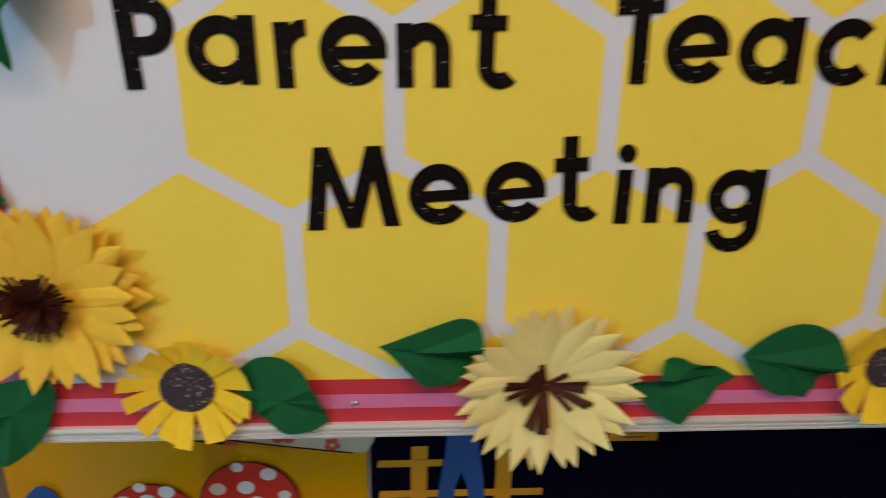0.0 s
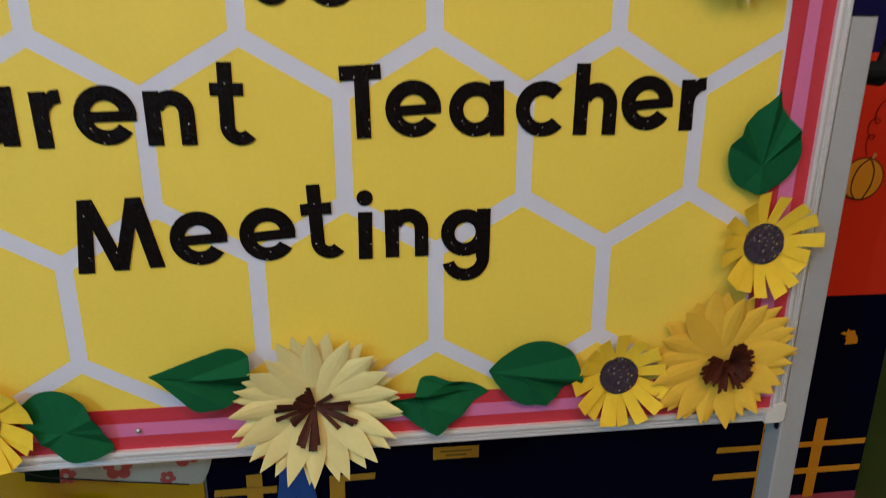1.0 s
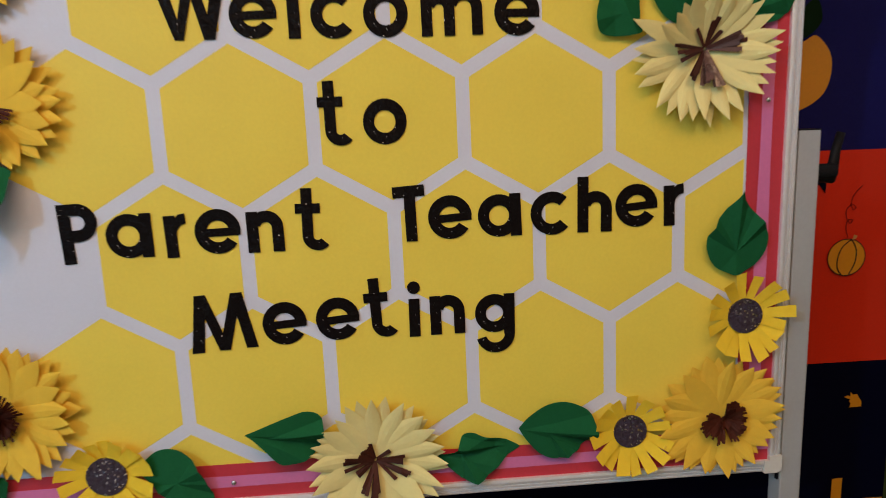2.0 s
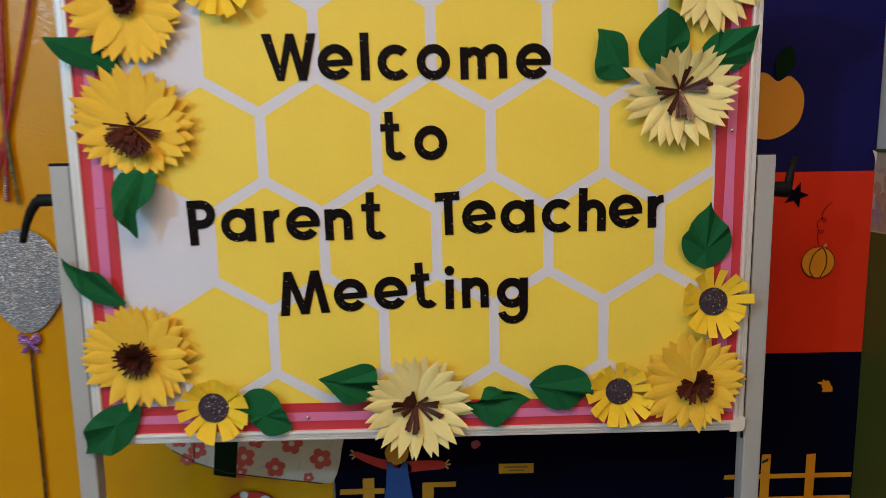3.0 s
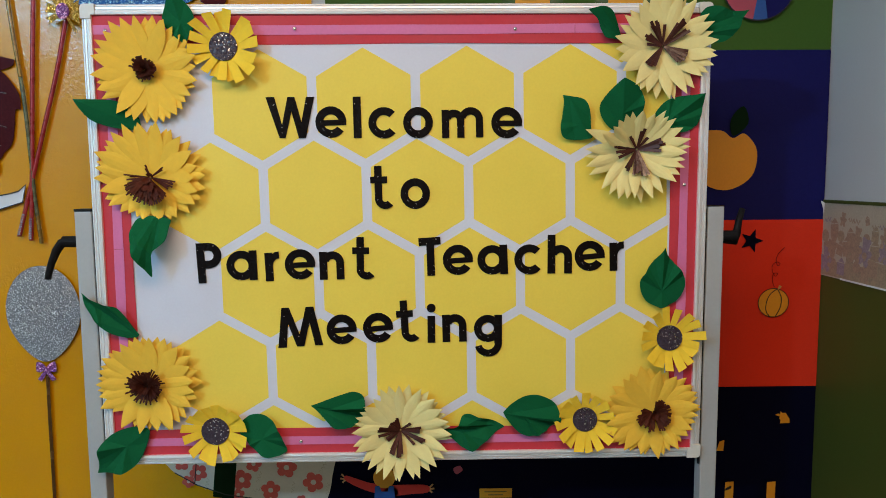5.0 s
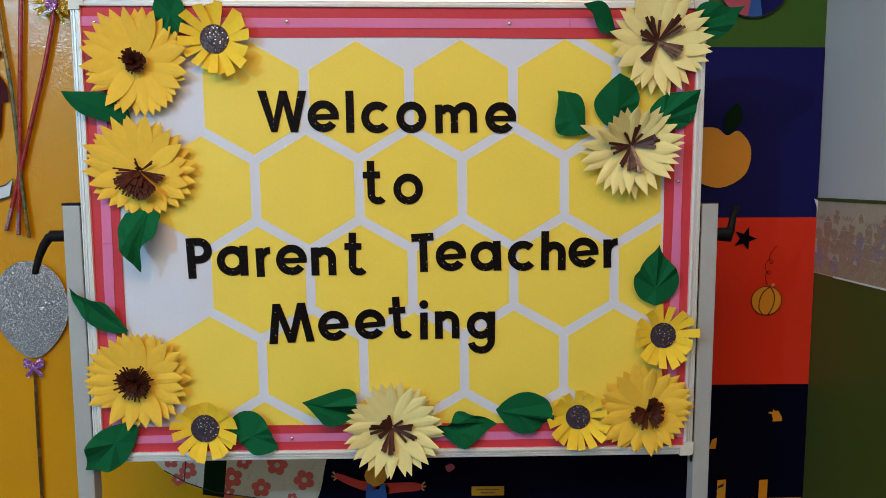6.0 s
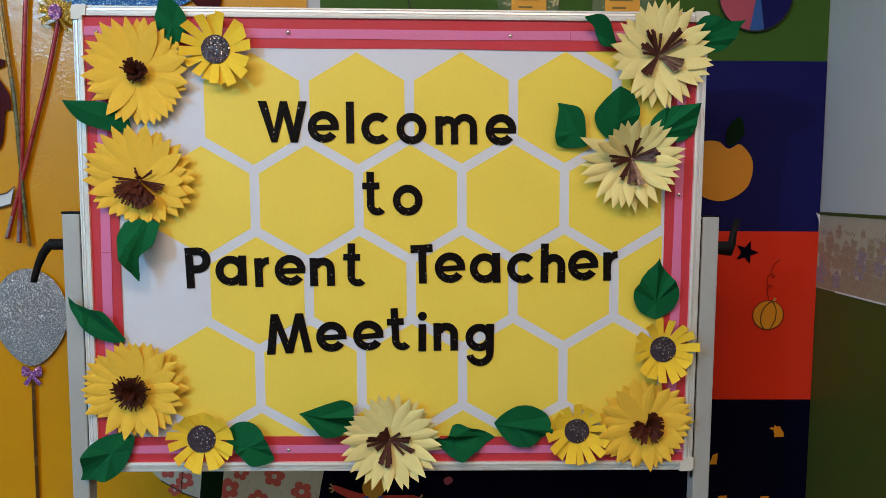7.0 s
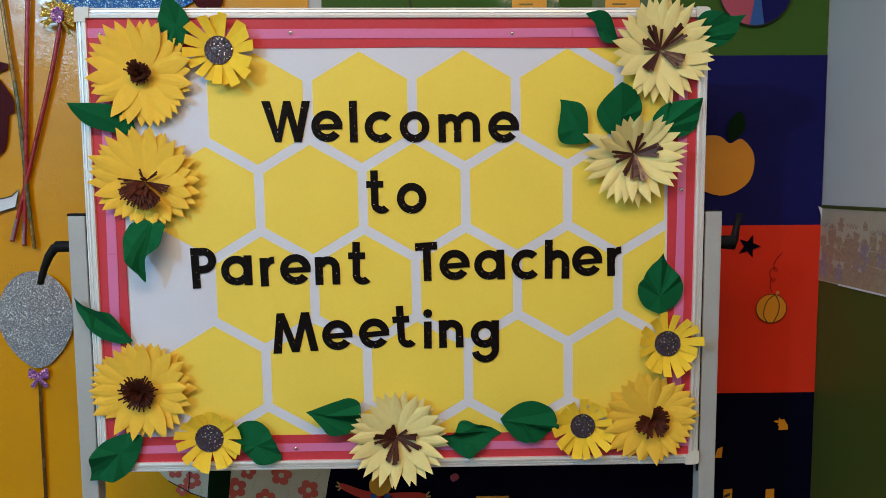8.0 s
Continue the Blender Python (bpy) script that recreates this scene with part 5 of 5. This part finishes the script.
def balloon():
    cx, cz = -0.872, 1.180
    pts = []
    for i in range(44):
        a = 2 * math.pi * i / 44
        s, c = math.sin(a), math.cos(a)
        pts.append((cx + 0.088 * s * (1 if c > -0.2 else 1 - 0.26 * ((-c - 0.2) / 0.8) ** 1.4), cz + (0.108 if c > 0 else 0.124) * c))
    ob = cutout("balloon_cutout", pts, M_SILVER, "silver glitter foam balloon on a bronze ribbon", CY - 0.002, category="balloon")
    part("ribbon", slab(lambda u, v: (cx + 0.0005 - 0.008 * u + 0.0080 * (v - 0.5), CY - 0.001 - 0.001 * math.sin(12 * u), 1.040 - 0.85 * u), 20, 1, 0.001), M_BRONZE, ob, "bronze ribbon")
    for s in (-1, 1):
        part("bow_loop", card(rounded([(cx, 1.040), (cx + s * 0.009, 1.052), (cx + s * 0.022, 1.055), (cx + s * 0.023, 1.033), (cx + s * 0.010, 1.032)], 3), CY - 0.0045, 0.002), M_PURPLE, ob, "purple glitter bow loop")
        part("bow_tail", card([(cx, 1.040), (cx + s * 0.004, 1.036), (cx + s * 0.022, 1.013), (cx + s * 0.013, 1.008), (cx, 1.028)], CY - 0.004, 0.002), M_PURPLE, ob, "purple glitter bow tail")


balloon()


def straw(points, half):
    """A flattened foil straw through the points."""
    line = rounded_line(points, 4)
    return slab(lambda u, v: (lambda p: (p[0] + half * (2 * v - 1), WALL_Y - 0.015 - 0.0032 * math.sin(math.pi * v), p[1]))(line[round(u * (len(line) - 1))]), len(line) - 1, 6, 0.0006)


def wand(points, half, label, mats=(M_TINSELRED,), cuts=(), tip=False):
    ob = anchor("party_wand", label, "wand", "foil wands")
    line = rounded_line(points, 8)
    ends = [0, *(min(range(len(line)), key=lambda i: abs(line[i][1] - z)) for z in cuts), len(line) - 1]
    for m, i, j in zip(mats, ends, ends[1:]):
        smooth_shade(part("stick", straw(line[i:j + 1], half), m, ob))
    (x0, z0), (xa, za), (xb, zb) = points[0], points[-2], points[-1]
    if tip:
        for k, (a, near, wide, length) in enumerate(((118, 0.010, 0.026, 0.040), (166, 0.010, 0.022, 0.044), (208, 0.008, 0.016, 0.046), (14, 0.010, 0.030, 0.040), (338, 0.008, 0.024, 0.042), (300, 0.005, 0.008, 0.056), (62, 0.008, 0.022, 0.034))):
            c, d = math.cos(radians(a)), math.sin(radians(a))
            pts = [(0, near), (length * 0.6, wide * 0.75), (length, wide), (length * 0.86, 0.0), (length, -wide), (length * 0.6, -wide * 0.75), (0, -near)]
            part("bow_loop", card([(x0 + u * c - v * d * 0.55, z0 + u * d + v * c * 0.55) for u, v in pts], WALL_Y - 0.026 - 0.0006 * k, 0.0009), M_GOLD, ob, "gold glitter bow loop")
        part("gem", card(disc(x0, z0, 0.0145, 0.018, n=18), WALL_Y - 0.035, 0.004), M_PURPLE, ob, "purple glitter disc")
    for k in range(9 if len(mats) == 1 else 0):
        z = zb + 0.004 + 0.0056 * k
        x = xb + (xa - xb) * (z - zb) / (za - zb)
        part("printed_mark", card([(x - 0.0036, z), (x + 0.0040, z + 0.0006), (x + 0.0034, z + 0.0036), (x - 0.0030, z + 0.0030)], WALL_Y - 0.0195, 0.0006), M_SILVER, ob, "pale foil mark")


wand([(-0.773, 1.869), (-0.804, 1.739), (-0.838, 1.621), (-0.915, 1.358)], 0.0056, "red foil party wand with a gold glitter bow", tip=True)
wand([(-0.83, 2.13), (-0.848, 1.898), (-0.861, 1.726), (-0.872, 1.56), (-0.888, 1.348)], 0.0054, "straight red foil party wand on the wall")
# bronze ends and grey-green middle paint in what the foil reflects
wand([(-0.928, 2.13), (-0.905, 1.887), (-0.896, 1.793), (-0.884, 1.682), (-0.877, 1.554), (-0.873, 1.453), (-0.864, 1.341)], 0.0048, "olive foil party wand, its bronze and grey-green reflections coloured in", (M_TINSELGOLD, M_TINSELOLIVE, M_TINSELGOLD), (1.73, 1.41))

HAIR = [(-1.25, 1.56), (-1.27, 1.70), (-1.18, 1.80), (-1.05, 1.795), (-0.975, 1.779), (-0.938, 1.775), (-0.902, 1.766), (-0.905, 1.754), (-0.919, 1.747), (-0.936, 1.742),
        (-0.923, 1.730), (-0.912, 1.715), (-0.902, 1.700), (-0.896, 1.687), (-0.894, 1.670), (-0.895, 1.653), (-0.906, 1.654), (-0.909, 1.640), (-0.911, 1.618), (-0.914, 1.596),
        (-0.918, 1.580), (-0.924, 1.567), (-0.932, 1.561), (-0.939, 1.554), (-0.946, 1.543), (-0.956, 1.533), (-1.05, 1.50), (-1.16, 1.51)]
hair = cutout("hair_cutout", HAIR, M_HAIR, "dark red-brown glossy card hair shape on the yellow paper")
for (xa, za), (xb, zb) in (((-1.02, 1.63), (-0.928, 1.612)), ((-1.04, 1.70), (-0.925, 1.690)), ((-0.99, 1.585), (-0.945, 1.570))):
    crease = line_card(bmesh.new(), [(xa, za), ((xa + xb) / 2, (za + zb) / 2 + 0.004), (xb, zb)], 0.0022, CY - 0.0014)
    part("crease", crease, M_GLOSS, hair, "shiny crease line")
ear = cutout("ear_cutout", disc(-0.971, 1.520, 0.0175, 0.0235, n=26), M_INK, "pale card ear with a black drawn outline", CY - 0.0015)
part("face", card(disc(-0.971, 1.520, 0.0155, 0.0213, n=26), CY - 0.0030, 0.0006), M_WHITECARD, ear, "pale card face")
part("drawn_fold", line_card(bmesh.new(), [(-0.972, 1.530), (-0.966, 1.526), (-0.964, 1.519), (-0.968, 1.513), (-0.973, 1.512)], 0.0018, CY - 0.0040), M_INK, ear)
CUFF = [(-1.25, 1.402), (-1.10, 1.436), (-0.975, 1.451), (-0.930, 1.459), (-0.912, 1.464), (-0.894, 1.479), (-0.899, 1.458), (-0.904, 1.438), (-0.978, 1.416), (-1.10, 1.392), (-1.24, 1.362)]
cuff = cutout("cuff_cutout", CUFF, M_WHITECARD, "white card cuff shape with a black drawn outline")
part("outline", line_card(bmesh.new(), CUFF, 0.0026, CY - 0.0014), M_INK, cuff, "black drawn outline")
cutout("hat_cutout", rounded([(-0.839, 1.966), (-0.781, 1.900), (-0.684, 1.881), (-0.586, 1.886), (-0.479, 1.901), (-0.449, 2.007), (-0.634, 2.064)], 4), M_BLUEGLIT, "blue glitter foam shape on the yellow paper")
cutout("brown_cutout", rounded([(-0.474, 1.904), (-0.435, 1.881), (-0.410, 1.894), (-0.400, 1.987), (-0.460, 1.987)], 4), M_HAIR, "small dark brown card shape", CY - 0.002)

# ---- the wall's papers hang as one display ----
for ob in list(scene.objects):
    if ob.parent is None and (ob.name.startswith(("wall_panel", "wall_border")) or ob.name not in BOARD_OBJECTS):
        ob.matrix_world = Matrix.Translation((0, 0, 0.003)) @ ob.matrix_world
